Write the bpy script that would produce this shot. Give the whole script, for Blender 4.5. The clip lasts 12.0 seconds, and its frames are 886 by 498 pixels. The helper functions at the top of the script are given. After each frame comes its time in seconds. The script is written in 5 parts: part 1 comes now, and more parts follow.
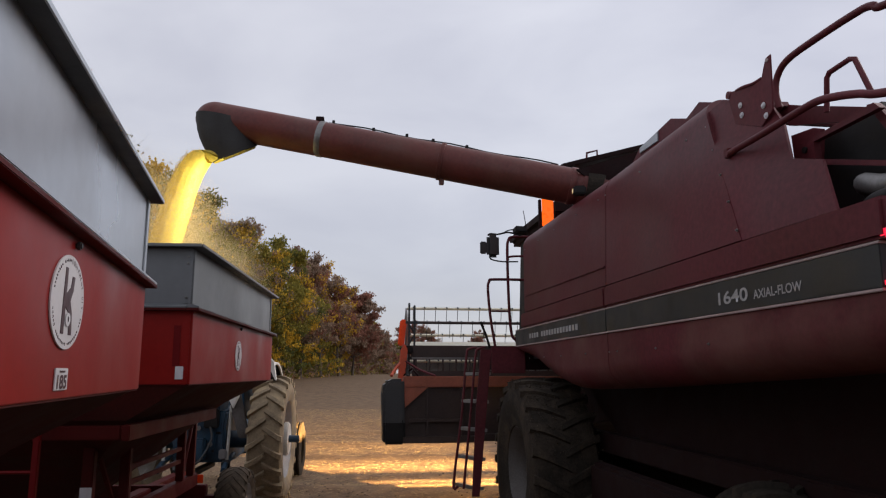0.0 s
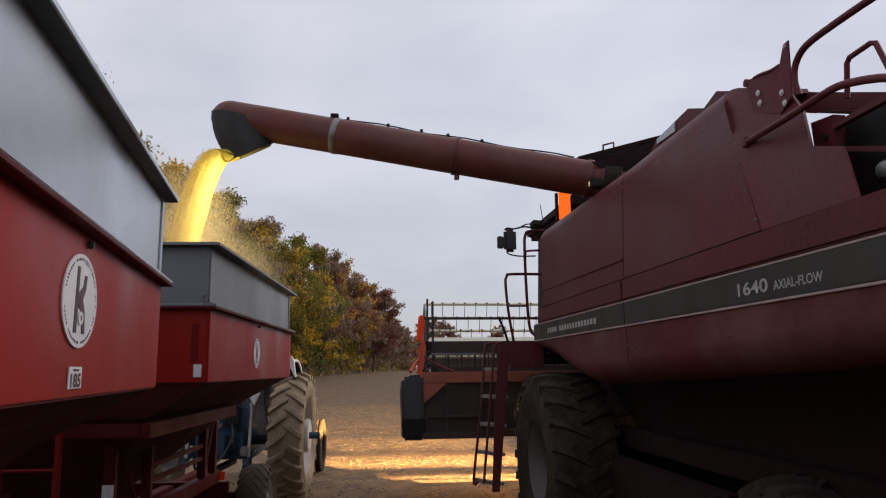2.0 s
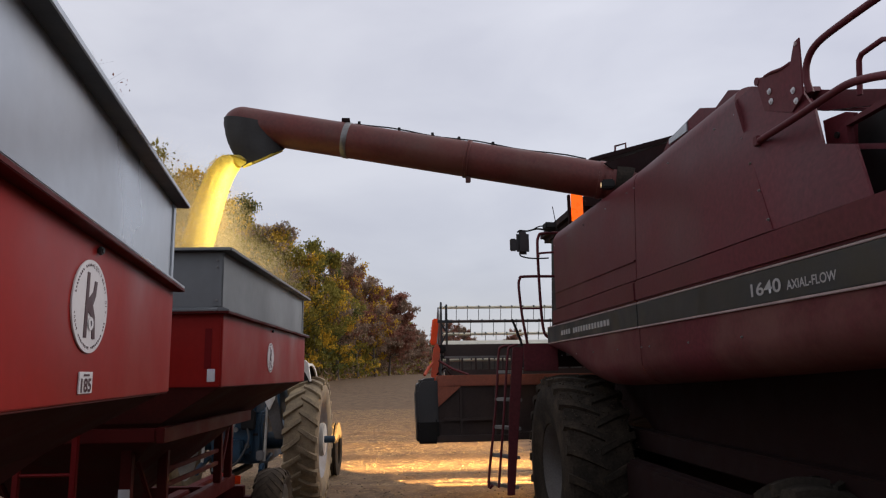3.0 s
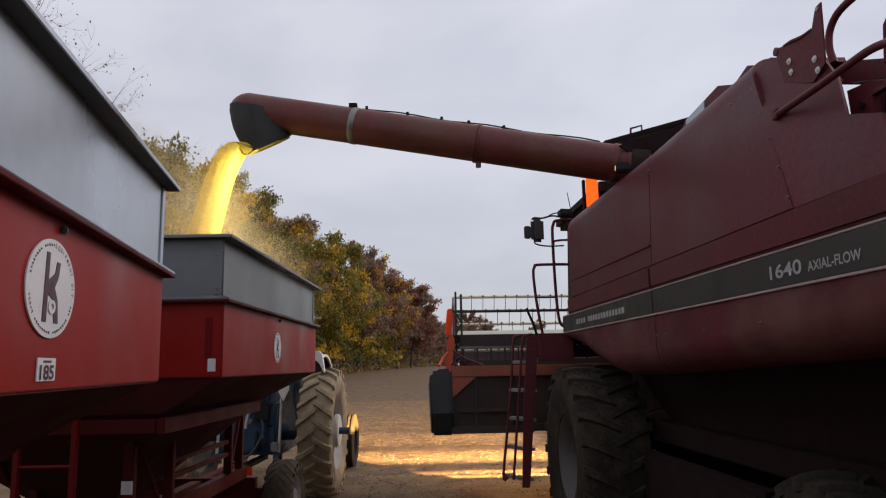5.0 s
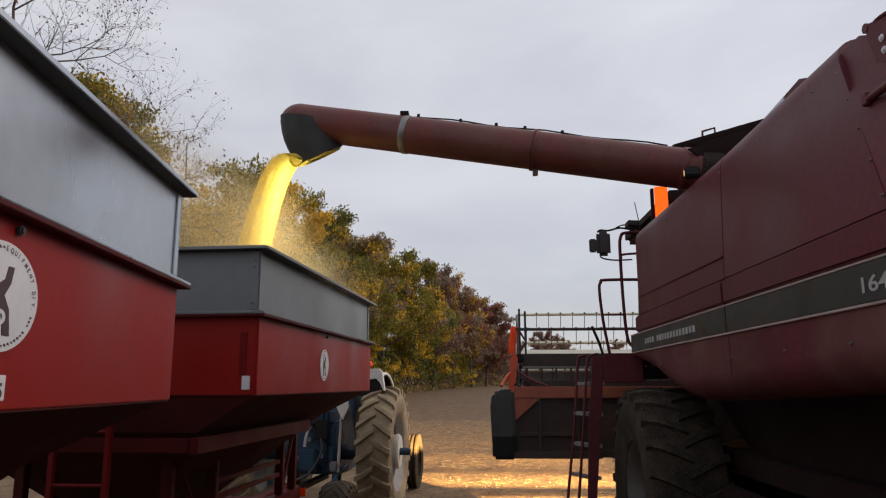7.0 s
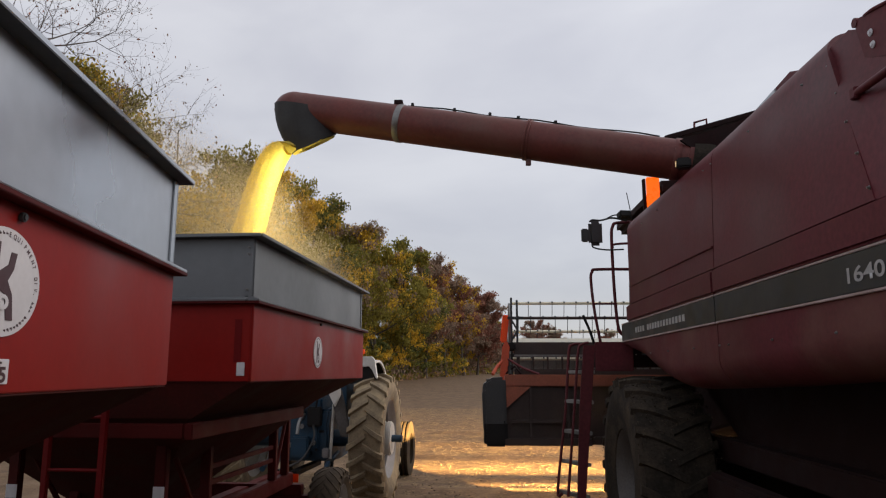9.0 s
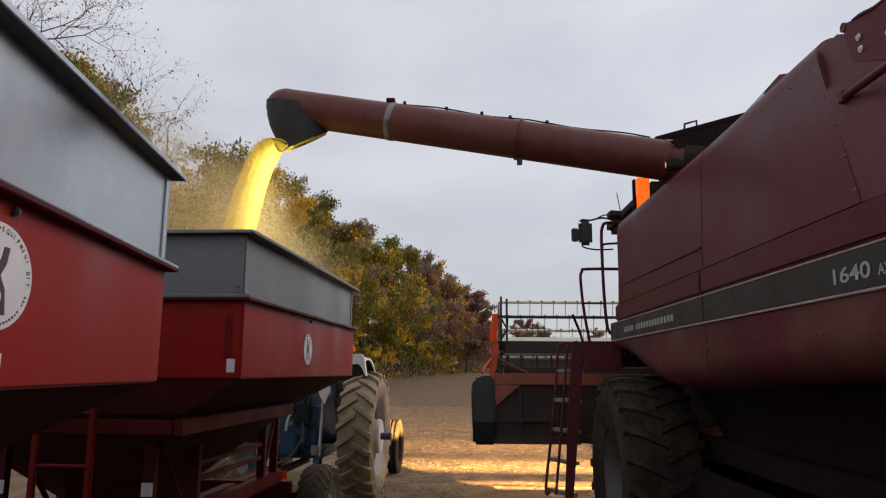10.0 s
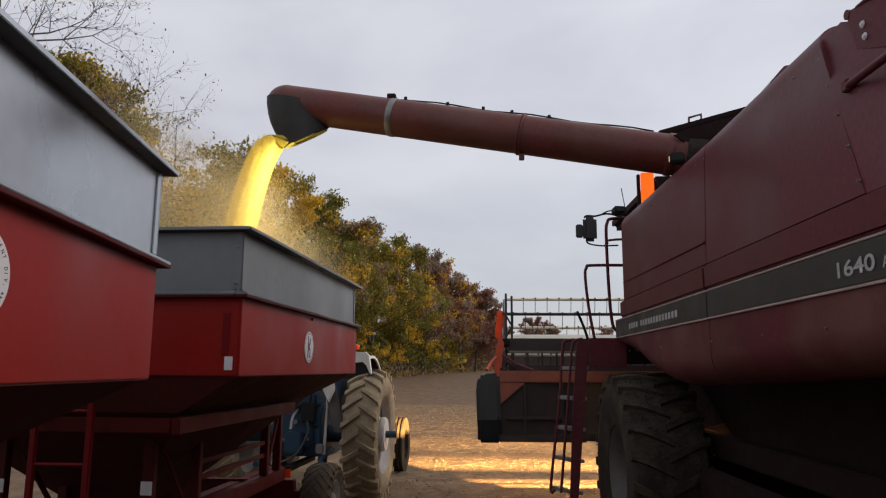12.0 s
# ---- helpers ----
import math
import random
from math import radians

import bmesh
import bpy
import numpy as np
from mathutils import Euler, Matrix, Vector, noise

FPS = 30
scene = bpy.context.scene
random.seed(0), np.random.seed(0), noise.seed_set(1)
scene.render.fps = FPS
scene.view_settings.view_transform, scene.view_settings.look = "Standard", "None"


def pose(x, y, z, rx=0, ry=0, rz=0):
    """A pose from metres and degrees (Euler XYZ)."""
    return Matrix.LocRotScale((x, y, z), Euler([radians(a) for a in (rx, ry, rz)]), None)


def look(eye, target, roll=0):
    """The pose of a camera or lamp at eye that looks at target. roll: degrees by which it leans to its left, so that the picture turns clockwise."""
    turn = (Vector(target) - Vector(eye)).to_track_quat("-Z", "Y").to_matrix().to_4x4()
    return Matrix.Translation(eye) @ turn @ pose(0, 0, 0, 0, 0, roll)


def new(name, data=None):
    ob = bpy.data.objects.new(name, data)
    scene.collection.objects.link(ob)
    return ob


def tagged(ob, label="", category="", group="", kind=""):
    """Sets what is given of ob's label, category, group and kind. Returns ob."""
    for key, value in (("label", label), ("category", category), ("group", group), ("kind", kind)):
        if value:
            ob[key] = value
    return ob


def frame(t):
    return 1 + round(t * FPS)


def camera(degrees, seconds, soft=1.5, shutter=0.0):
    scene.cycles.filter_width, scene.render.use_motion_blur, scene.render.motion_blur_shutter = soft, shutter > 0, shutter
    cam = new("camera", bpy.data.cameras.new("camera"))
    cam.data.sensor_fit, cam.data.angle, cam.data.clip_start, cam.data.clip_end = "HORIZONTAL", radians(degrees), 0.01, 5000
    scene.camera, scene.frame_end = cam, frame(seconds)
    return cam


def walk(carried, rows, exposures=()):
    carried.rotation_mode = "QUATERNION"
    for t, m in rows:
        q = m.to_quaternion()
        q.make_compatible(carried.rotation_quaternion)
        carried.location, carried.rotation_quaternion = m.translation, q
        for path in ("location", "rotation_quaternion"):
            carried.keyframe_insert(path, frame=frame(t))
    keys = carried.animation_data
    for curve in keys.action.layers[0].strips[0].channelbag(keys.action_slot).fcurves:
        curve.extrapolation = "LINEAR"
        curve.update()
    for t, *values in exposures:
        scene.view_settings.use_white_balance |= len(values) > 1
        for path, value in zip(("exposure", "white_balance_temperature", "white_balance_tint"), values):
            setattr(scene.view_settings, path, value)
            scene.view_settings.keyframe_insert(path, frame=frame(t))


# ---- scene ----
cam = camera(63.3, 12.0, 1.2)
PATH = [
    (0, (0.0000, 0.0000, 1.6600), (0.5414, 3.9041, 2.3418), -0.00),
    (0.5, (0.0001, -0.0028, 1.6585), (0.5348, 3.9037, 2.3314), -0.00),
    (1, (0.0042, -0.0052, 1.6604), (0.5234, 3.9049, 2.3250), -0.08),
    (1.5, (0.0083, 0.0015, 1.6582), (0.4979, 3.9163, 2.3170), -0.29),
    (2, (0.0240, 0.0176, 1.6578), (0.4615, 3.9384, 2.3177), -0.55),
    (2.5, (0.0443, 0.0248, 1.6601), (0.4331, 3.9492, 2.3288), -0.84),
    (3, (0.0470, 0.0168, 1.6556), (0.4023, 3.9427, 2.3346), -0.92),
    (5, (0.1534, 0.1610, 1.6383), (0.3887, 4.1028, 2.2760), -1.05),
    (5.5, (0.1899, 0.3059, 1.6448), (0.3200, 4.2402, 2.3551), -0.70),
    (6, (0.2360, 0.3929, 1.6458), (0.2580, 4.3243, 2.3831), -0.51),
    (6.5, (0.2957, 0.4569, 1.6523), (0.1828, 4.3838, 2.4052), -0.21),
    (7, (0.3338, 0.4709, 1.6501), (0.1482, 4.3973, 2.3912), -0.14),
    (9, (0.3272, 0.4337, 1.6436), (0.1848, 4.3730, 2.3230), 0.08),
    (9.5, (0.3266, 0.4231, 1.6410), (0.2189, 4.3642, 2.3164), 0.33),
    (10, (0.3218, 0.4190, 1.6405), (0.2346, 4.3613, 2.3115), 0.45),
    (10.5, (0.3209, 0.4138, 1.6392), (0.2378, 4.3570, 2.3054), 0.45),
    (11, (0.3247, 0.4088, 1.6390), (0.2336, 4.3534, 2.2960), 0.43),
    (11.5, (0.3350, 0.4266, 1.6377), (0.2279, 4.3714, 2.2910), 0.38),
    (12, (0.3743, 0.4703, 1.6349), (0.2390, 4.4129, 2.2963), 0.29),
]
# the clip starts a little cooler and settles
TINT = [(0, 1.0, 6430, 15), (5.5, 1.0, 6460, 15), (7.0, 1.0, 6600, 13), (12.0, 1.0, 6560, 13)]
walk(cam, [(t, look(eye, target, roll)) for t, eye, target, roll in PATH], TINT)

# ---- world, sun, exposure ----
SUN_AZ = radians(70)      # clockwise from +y; hidden behind the cloud deck at dusk
SUN_EL = radians(32)
world = bpy.data.worlds.new("sky")
scene.world = world
world.use_nodes = True
wn, wl = world.node_tree.nodes, world.node_tree.links
wn.clear()
w_out = wn.new("ShaderNodeOutputWorld")
w_sky = wn.new("ShaderNodeTexSky")
w_sky.sky_type = "NISHITA"
w_sky.sun_disc = False
w_sky.sun_elevation = SUN_EL
w_sky.sun_rotation = SUN_AZ
w_bg1 = wn.new("ShaderNodeBackground")
w_bg1.inputs["Strength"].default_value = 0.012
wl.new(w_sky.outputs[0], w_bg1.inputs["Color"])
# overcast cloud deck: soft grey noise, brighter overhead
w_tc = wn.new("ShaderNodeTexCoord")
w_map = wn.new("ShaderNodeMapping")
w_map.inputs["Scale"].default_value = (1.0, 1.0, 2.6)
wl.new(w_tc.outputs["Generated"], w_map.inputs["Vector"])
w_no = wn.new("ShaderNodeTexNoise")
w_no.inputs["Scale"].default_value = 2.3
w_no.inputs["Detail"].default_value = 5.0
w_no.inputs["Roughness"].default_value = 0.5
w_no.inputs["Distortion"].default_value = 0.35
wl.new(w_map.outputs[0], w_no.inputs["Vector"])
w_ra = wn.new("ShaderNodeValToRGB")
w_ra.color_ramp.elements[0].position = 0.33
w_ra.color_ramp.elements[0].color = (0.555, 0.568, 0.620, 1)
w_ra.color_ramp.elements[1].position = 0.66
w_ra.color_ramp.elements[1].color = (0.752, 0.768, 0.796, 1)
wl.new(w_no.outputs["Fac"], w_ra.inputs["Fac"])
w_sep = wn.new("ShaderNodeSeparateXYZ")
wl.new(w_tc.outputs["Generated"], w_sep.inputs[0])
w_gr = wn.new("ShaderNodeMapRange")
w_gr.inputs["From Min"].default_value = 0.0
w_gr.inputs["From Max"].default_value = 0.6
w_gr.inputs["To Min"].default_value = 0.80
w_gr.inputs["To Max"].default_value = 1.08
wl.new(w_sep.outputs["Z"], w_gr.inputs["Value"])
w_mul = wn.new("ShaderNodeVectorMath")
w_mul.operation = "SCALE"
wl.new(w_ra.outputs["Color"], w_mul.inputs[0])
wl.new(w_gr.outputs[0], w_mul.inputs["Scale"])
w_bg2 = wn.new("ShaderNodeBackground")
w_bg2.inputs["Strength"].default_value = 0.44
wl.new(w_mul.outputs[0], w_bg2.inputs["Color"])
w_add = wn.new("ShaderNodeAddShader")
wl.new(w_bg1.outputs[0], w_add.inputs[0])
wl.new(w_bg2.outputs[0], w_add.inputs[1])
wl.new(w_add.outputs[0], w_out.inputs["Surface"])

sun_data = bpy.data.lights.new("sun", "SUN")
sun_data.energy = 0.8
sun_data.angle = radians(40)
sun_data.color = (1.0, 0.93, 0.85)
sun = new("sun", sun_data)
to_sun = Vector((math.sin(SUN_AZ) * math.cos(SUN_EL), math.cos(SUN_AZ) * math.cos(SUN_EL), math.sin(SUN_EL)))
sun.matrix_world = look(to_sun * 50, (0, 0, 0))


def fill_spot(name, eye, target, watts, degrees, blend, color, radius=0.05):
    """A spot lamp added on the combine: the light in front of its lens."""
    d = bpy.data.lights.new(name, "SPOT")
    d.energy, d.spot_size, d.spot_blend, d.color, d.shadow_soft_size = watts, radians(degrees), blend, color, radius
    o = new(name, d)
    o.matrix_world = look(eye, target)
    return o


# unseen lamps, added: one lights the field, one the falling grain
FIELD_FILL_COLOR = (1.0, 0.60, 0.20)
FIELD_FILL = (2.72, 7.70, 0.80)
SPOUT_FILL = (1.82, 5.30, 3.075)
fill_spot("field_fill_light", (FIELD_FILL[0], FIELD_FILL[1] + 0.07, FIELD_FILL[2]), (-0.45, 16.5, 0.15), 28000, 56, 0.6, FIELD_FILL_COLOR, 0.004)
fill_spot("spout_fill_light", (SPOUT_FILL[0] - 0.09, SPOUT_FILL[1], SPOUT_FILL[2]), (-1.34, 6.13, 2.95), 900, 22, 0.6, (1.0, 0.90, 0.54))


# ---- materials ----
def material(name, color, rough=0.6, metal=0.0, var=0.25, scale=6.0, fine=60.0, bump=0.15, dirt=None, dirt_amount=0.35,
             island=0.0, obj_random=0.0, spec=0.5, coat=0.0, transl=0.0, dist=0.004):
    """Two scales of noise on colour and roughness, dirt patches over them, fine relief."""
    m = bpy.data.materials.new(name)
    m.use_nodes = True
    n, l = m.node_tree.nodes, m.node_tree.links
    b = n["Principled BSDF"]
    b.inputs["Metallic"].default_value = metal
    b.inputs["Specular IOR Level"].default_value = spec
    b.inputs["Coat Weight"].default_value = coat
    tc = n.new("ShaderNodeTexCoord")
    big, small = n.new("ShaderNodeTexNoise"), n.new("ShaderNodeTexNoise")
    for node, s, d in ((big, scale, 4.0), (small, fine, 3.0)):
        node.inputs["Scale"].default_value = s
        node.inputs["Detail"].default_value = d
        l.new(tc.outputs["Object"], node.inputs["Vector"])
    fac = n.new("ShaderNodeMath")
    fac.operation = "MULTIPLY_ADD"
    l.new(small.outputs["Fac"], fac.inputs[0])
    fac.inputs[1].default_value = 0.45
    sc = n.new("ShaderNodeMath")
    sc.operation = "MULTIPLY"
    l.new(big.outputs["Fac"], sc.inputs[0])
    sc.inputs[1].default_value = 0.55
    l.new(sc.outputs[0], fac.inputs[2])
    mr = n.new("ShaderNodeMapRange")
    mr.inputs["From Min"].default_value, mr.inputs["From Max"].default_value = 0.32, 0.68
    mr.inputs["To Min"].default_value, mr.inputs["To Max"].default_value = 1 - var, 1 + var
    l.new(fac.outputs[0], mr.inputs["Value"])
    value = mr.outputs[0]
    for on, socket in ((island, "Random Per Island"), (obj_random, "Random")):
        if on:
            src = n.new("ShaderNodeNewGeometry" if socket == "Random Per Island" else "ShaderNodeObjectInfo")
            r2 = n.new("ShaderNodeMapRange")
            r2.inputs["To Min"].default_value, r2.inputs["To Max"].default_value = 1 - on, 1 + on
            l.new(src.outputs[socket], r2.inputs["Value"])
            mm = n.new("ShaderNodeMath")
            mm.operation = "MULTIPLY"
            l.new(value, mm.inputs[0])
            l.new(r2.outputs[0], mm.inputs[1])
            value = mm.outputs[0]
    vm = n.new("ShaderNodeVectorMath")
    vm.operation = "SCALE"
    vm.inputs[0].default_value = color
    l.new(value, vm.inputs["Scale"])
    col = vm.outputs[0]
    if dirt:
        dn = n.new("ShaderNodeTexNoise")
        dn.inputs["Scale"].default_value = scale * 0.6
        dn.inputs["Detail"].default_value = 8.0
        dn.inputs["Roughness"].default_value = 0.68
        l.new(tc.outputs["Object"], dn.inputs["Vector"])
        dr = n.new("ShaderNodeMapRange")
        dr.inputs["From Min"].default_value, dr.inputs["From Max"].default_value = 0.45, 0.75
        dr.inputs["To Max"].default_value = dirt_amount
        l.new(dn.outputs["Fac"], dr.inputs["Value"])
        mx = n.new("ShaderNodeMix")
        mx.data_type = "RGBA"
        l.new(dr.outputs[0], mx.inputs["Factor"])
        l.new(col, mx.inputs["A"])
        mx.inputs["B"].default_value = (*dirt, 1)
        col = mx.outputs["Result"]
    l.new(col, b.inputs["Base Color"])
    rr = n.new("ShaderNodeMapRange")
    rr.inputs["From Min"].default_value, rr.inputs["From Max"].default_value = 0.3, 0.7
    rr.inputs["To Min"].default_value, rr.inputs["To Max"].default_value = max(0.03, rough - 0.12), min(1, rough + 0.12)
    l.new(big.outputs["Fac"], rr.inputs["Value"])
    l.new(rr.outputs[0], b.inputs["Roughness"])
    if bump:
        bp = n.new("ShaderNodeBump")
        bp.inputs["Strength"].default_value = bump
        bp.inputs["Distance"].default_value = dist
        l.new(fac.outputs[0], bp.inputs["Height"])
        l.new(bp.outputs[0], b.inputs["Normal"])
    if transl:
        tr = n.new("ShaderNodeBsdfTranslucent")
        l.new(col, tr.inputs["Color"])
        ms = n.new("ShaderNodeMixShader")
        ms.inputs["Fac"].default_value = transl
        l.new(b.outputs[0], ms.inputs[1])
        l.new(tr.outputs[0], ms.inputs[2])
        l.new(ms.outputs[0], n["Material Output"].inputs["Surface"])
    return m


DUST = (0.20, 0.145, 0.10)
M_COMBINE = material("faded_maroon_paint", (0.104, 0.020, 0.026), 0.52, var=0.34, scale=1.3, fine=38, bump=0.08, dirt=(0.118, 0.040, 0.038), dirt_amount=0.65, spec=0.2)
# near-black maroon: shade under and behind the body is in the colour
M_COMBINE_DARK = material("shade_dark_maroon", (0.017, 0.0055, 0.0055), 0.8, var=0.3, scale=5, fine=50, bump=0.2, dirt=(0.020, 0.014, 0.012), spec=0.2)
# lower shields: dust over the maroon, lightened for light bounced off the ground
M_COMBINE_LOW = material("dusty_bounce_lit_maroon", (0.104, 0.020, 0.026), 0.6, var=0.34, scale=1.7, fine=38, bump=0.08, dirt=(0.185, 0.095, 0.078), dirt_amount=0.85, spec=0.2)
M_BLACK = material("black_steel", (0.008, 0.0075, 0.0075), 0.6, var=0.4, scale=8, bump=0.2, dirt=(0.025, 0.02, 0.016), spec=0.3)
M_STRIPE = material("charcoal_decal", (0.022, 0.025, 0.027), 0.42, var=0.2, scale=4, bump=0.03, dirt=(0.055, 0.050, 0.048), dirt_amount=0.35)
M_PIN = material("pale_pinstripe", (0.42, 0.33, 0.32), 0.5, var=0.2, scale=9, bump=0.02, dirt=(0.2, 0.1, 0.1))
M_LETTER = material("silver_lettering", (0.40, 0.40, 0.40), 0.45, var=0.2, scale=20, bump=0.03, dirt=(0.16, 0.14, 0.13))
M_WAGON = material("bright_red_paint", (0.240, 0.011, 0.0085), 0.45, var=0.10, scale=1.6, fine=30, bump=0.03, dirt=(0.18, 0.022, 0.016), dirt_amount=0.35, spec=0.17)
# dark red of the frame; also holds the shade under the box lip
M_WAGON_DK = material("dark_red_frame_and_shade", (0.070, 0.0065, 0.006), 0.55, var=0.2, scale=4, bump=0.08, dirt=(0.045, 0.014, 0.011), spec=0.12)
M_STRIP = material("dark_red_tape", (0.135, 0.005, 0.006), 0.5, var=0.1, scale=9, bump=0.02, dirt=(0.09, 0.006, 0.006), spec=0.15)
M_GALV = material("galvanised_sheet", (0.45, 0.475, 0.505), 0.34, metal=0.9, var=0.08, scale=1.2, fine=14, bump=0.02, dirt=(0.36, 0.38, 0.40), dirt_amount=0.5)
M_GREY = material("weathered_grey_sheet", (0.155, 0.165, 0.172), 0.5, metal=0.25, var=0.10, scale=1.4, fine=18, bump=0.03, dirt=(0.17, 0.175, 0.18), dirt_amount=0.5)
M_RIM_DK = material("dark_rim_steel", (0.045, 0.047, 0.05), 0.55, metal=0.3, var=0.2, scale=6, bump=0.06)
M_WHITE = material("white_sticker", (0.60, 0.58, 0.59), 0.5, var=0.06, scale=8, bump=0.02, dirt=(0.5, 0.46, 0.44), dirt_amount=0.3)
M_MARK = material("dark_print", (0.06, 0.025, 0.03), 0.5, var=0.2, scale=20, bump=0.0)
M_REFLECT = material("reflective_tape", (0.62, 0.62, 0.64), 0.4, var=0.1, scale=30, fine=200, bump=0.1)
M_TYRE = material("dusty_tyre_rubber", (0.030, 0.025, 0.020), 0.9, var=0.45, scale=5, fine=48, bump=0.9, dirt=(0.110, 0.082, 0.058), dirt_amount=0.8, spec=0.15)
M_TYRE_FRONT = material("dusty_front_tyre", (0.036, 0.028, 0.020), 0.9, var=0.3, scale=7, fine=60, bump=0.4, dirt=(0.070, 0.053, 0.035), dirt_amount=0.8, spec=0.1)
M_TYRE_WAGON = material("dusty_wagon_tyre", (0.065, 0.050, 0.037), 0.92, var=0.3, scale=6, fine=50, bump=0.5, dirt=(0.17, 0.125, 0.085), dirt_amount=0.85, spec=0.12)
# dried mud tan, raised so it also carries warm light on the tread
M_TYRE_TAN = material("mud_dried_warm_lit_tyre", (0.21, 0.16, 0.10), 0.9, var=0.35, scale=5, fine=60, bump=0.6, dirt=(0.44, 0.34, 0.20), dirt_amount=0.95)
M_RIMGREY = material("grey_wheel_rim", (0.22, 0.21, 0.21), 0.55, metal=0.2, var=0.2, scale=7, bump=0.1, dirt=(0.14, 0.11, 0.085), dirt_amount=0.6)
M_RIM_MUD = material("muddy_wheel_rim", (0.10, 0.092, 0.088), 0.7, metal=0.1, var=0.3, scale=7, bump=0.2, dirt=(0.075, 0.058, 0.045), dirt_amount=0.8)
M_RIMWHITE = material("cream_wheel_rim", (0.55, 0.53, 0.48), 0.5, var=0.15, scale=8, bump=0.06, dirt=(0.35, 0.28, 0.2), dirt_amount=0.6)
M_BLUE = material("tractor_blue_paint", (0.007, 0.040, 0.078), 0.5, var=0.4, scale=6, bump=0.15, dirt=(0.030, 0.034, 0.036), dirt_amount=0.6)
M_TWHITE = material("tractor_white_paint", (0.70, 0.68, 0.63), 0.5, var=0.1, scale=6, bump=0.05, dirt=(0.4, 0.34, 0.27), dirt_amount=0.4)
M_ORANGE = material("orange_plastic", (0.95, 0.12, 0.012), 0.4, var=0.08, scale=6, bump=0.02, transl=0.3)
def glowing(name, color, strength):
    m = material(name, color, 0.3, var=0.1, scale=20, bump=0.05)
    b = m.node_tree.nodes["Principled BSDF"]
    b.inputs["Emission Color"].default_value = (*color, 1)
    b.inputs["Emission Strength"].default_value = strength
    return m


# lens of the two added fill lamps
M_LENS = glowing("fill_lamp_lens", (1.0, 0.75, 0.4), 0.2)
M_AMBER = glowing("amber_lamp_lens", (1.0, 0.14, 0.005), 0.45)
M_TAIL = glowing("lit_tail_lens", (1.0, 0.02, 0.06), 0.45)
M_BOOT = material("scuffed_black_plastic", (0.042, 0.043, 0.045), 0.5, var=0.25, scale=5, bump=0.1, dirt=(0.10, 0.09, 0.08), dirt_amount=0.5)
M_ORANGE_RED = material("orange_red_paint", (0.60, 0.085, 0.030), 0.5, var=0.18, scale=5, bump=0.05, dirt=(0.25, 0.09, 0.05), dirt_amount=0.5)
M_BEAM = material("faded_red_beam", (0.36, 0.105, 0.060), 0.6, var=0.25, scale=4, bump=0.08, dirt=(0.20, 0.10, 0.065), dirt_amount=0.7)
M_HEADER_BK = material("worn_header_sheet", (0.045, 0.028, 0.024), 0.6, var=0.35, scale=4, bump=0.15, dirt=(0.09, 0.06, 0.045), dirt_amount=0.6)
# reel bats: the cream colour stands in for light glinting on worn steel
M_BRIGHT = material("worn_steel_with_glint", (0.80, 0.74, 0.56), 0.42, metal=0.1, var=0.2, scale=8, bump=0.08, dirt=(0.3, 0.26, 0.15), dirt_amount=0.5)
M_PLATE = material("pale_worn_plate", (0.46, 0.44, 0.34), 0.45, metal=0.3, var=0.2, scale=5, bump=0.05, dirt=(0.40, 0.34, 0.2), dirt_amount=0.5)
M_STEEL = material("grey_steel", (0.22, 0.215, 0.21), 0.45, metal=0.6, var=0.25, scale=9, bump=0.1)
M_RUBBER = material("black_rubber_spout", (0.018, 0.017, 0.017), 0.7, var=0.35, scale=9, bump=0.3, dirt=(0.034, 0.031, 0.026), dirt_amount=0.5)
M_AUGER = material("auger_red_paint", (0.125, 0.030, 0.025), 0.5, var=0.25, scale=3, fine=40, bump=0.06, dirt=(0.14, 0.075, 0.055), dirt_amount=0.7, spec=0.35)
M_GRAIN = material("yellow_soybeans", (0.86, 0.71, 0.15), 0.6, var=0.10, scale=30, bump=0.0, island=0.18, transl=0.4)
M_CHAFF = material("grain_dust", (0.66, 0.54, 0.34), 0.9, var=0.1, scale=30, bump=0.0, island=0.2, transl=0.5)
M_BARK = material("grey_bark", (0.085, 0.068, 0.055), 0.95, var=0.35, scale=3, fine=25, bump=0.6, dist=0.03)
M_GLASS_DK = material("dark_mirror_back", (0.02, 0.02, 0.022), 0.4, var=0.2, scale=10, bump=0.05)
LEAF = {
    "gold": material("golden_leaves", (0.62, 0.40, 0.050), 0.75, var=0.25, scale=0.25, fine=3, bump=0, island=0.34, transl=0.35, spec=0.1),
    "olive": material("olive_leaves", (0.25, 0.215, 0.045), 0.75, var=0.25, scale=0.25, fine=3, bump=0, island=0.34, transl=0.3, spec=0.1),
    "rust": material("rust_leaves", (0.29, 0.135, 0.095), 0.8, var=0.25, scale=0.25, fine=3, bump=0, island=0.34, transl=0.3, spec=0.1),
    "dull": material("dull_brown_leaves", (0.30, 0.215, 0.155), 0.8, var=0.25, scale=0.25, fine=3, bump=0, island=0.34, transl=0.3, spec=0.1),
    "green": material("dark_green_leaves", (0.13, 0.14, 0.045), 0.75, var=0.25, scale=0.25, fine=3, bump=0, island=0.34, transl=0.3, spec=0.1),
}


# ---- mesh helpers ----
def link(name, bm, mat, smooth=40):
    me = bpy.data.meshes.new(name)
    bmesh.ops.recalc_face_normals(bm, faces=bm.faces)
    bm.to_mesh(me)
    bm.free()
    me.materials.append(mat)
    if smooth:
        me.shade_smooth()
        me.set_sharp_from_angle(angle=radians(smooth))
    return new(name, me)


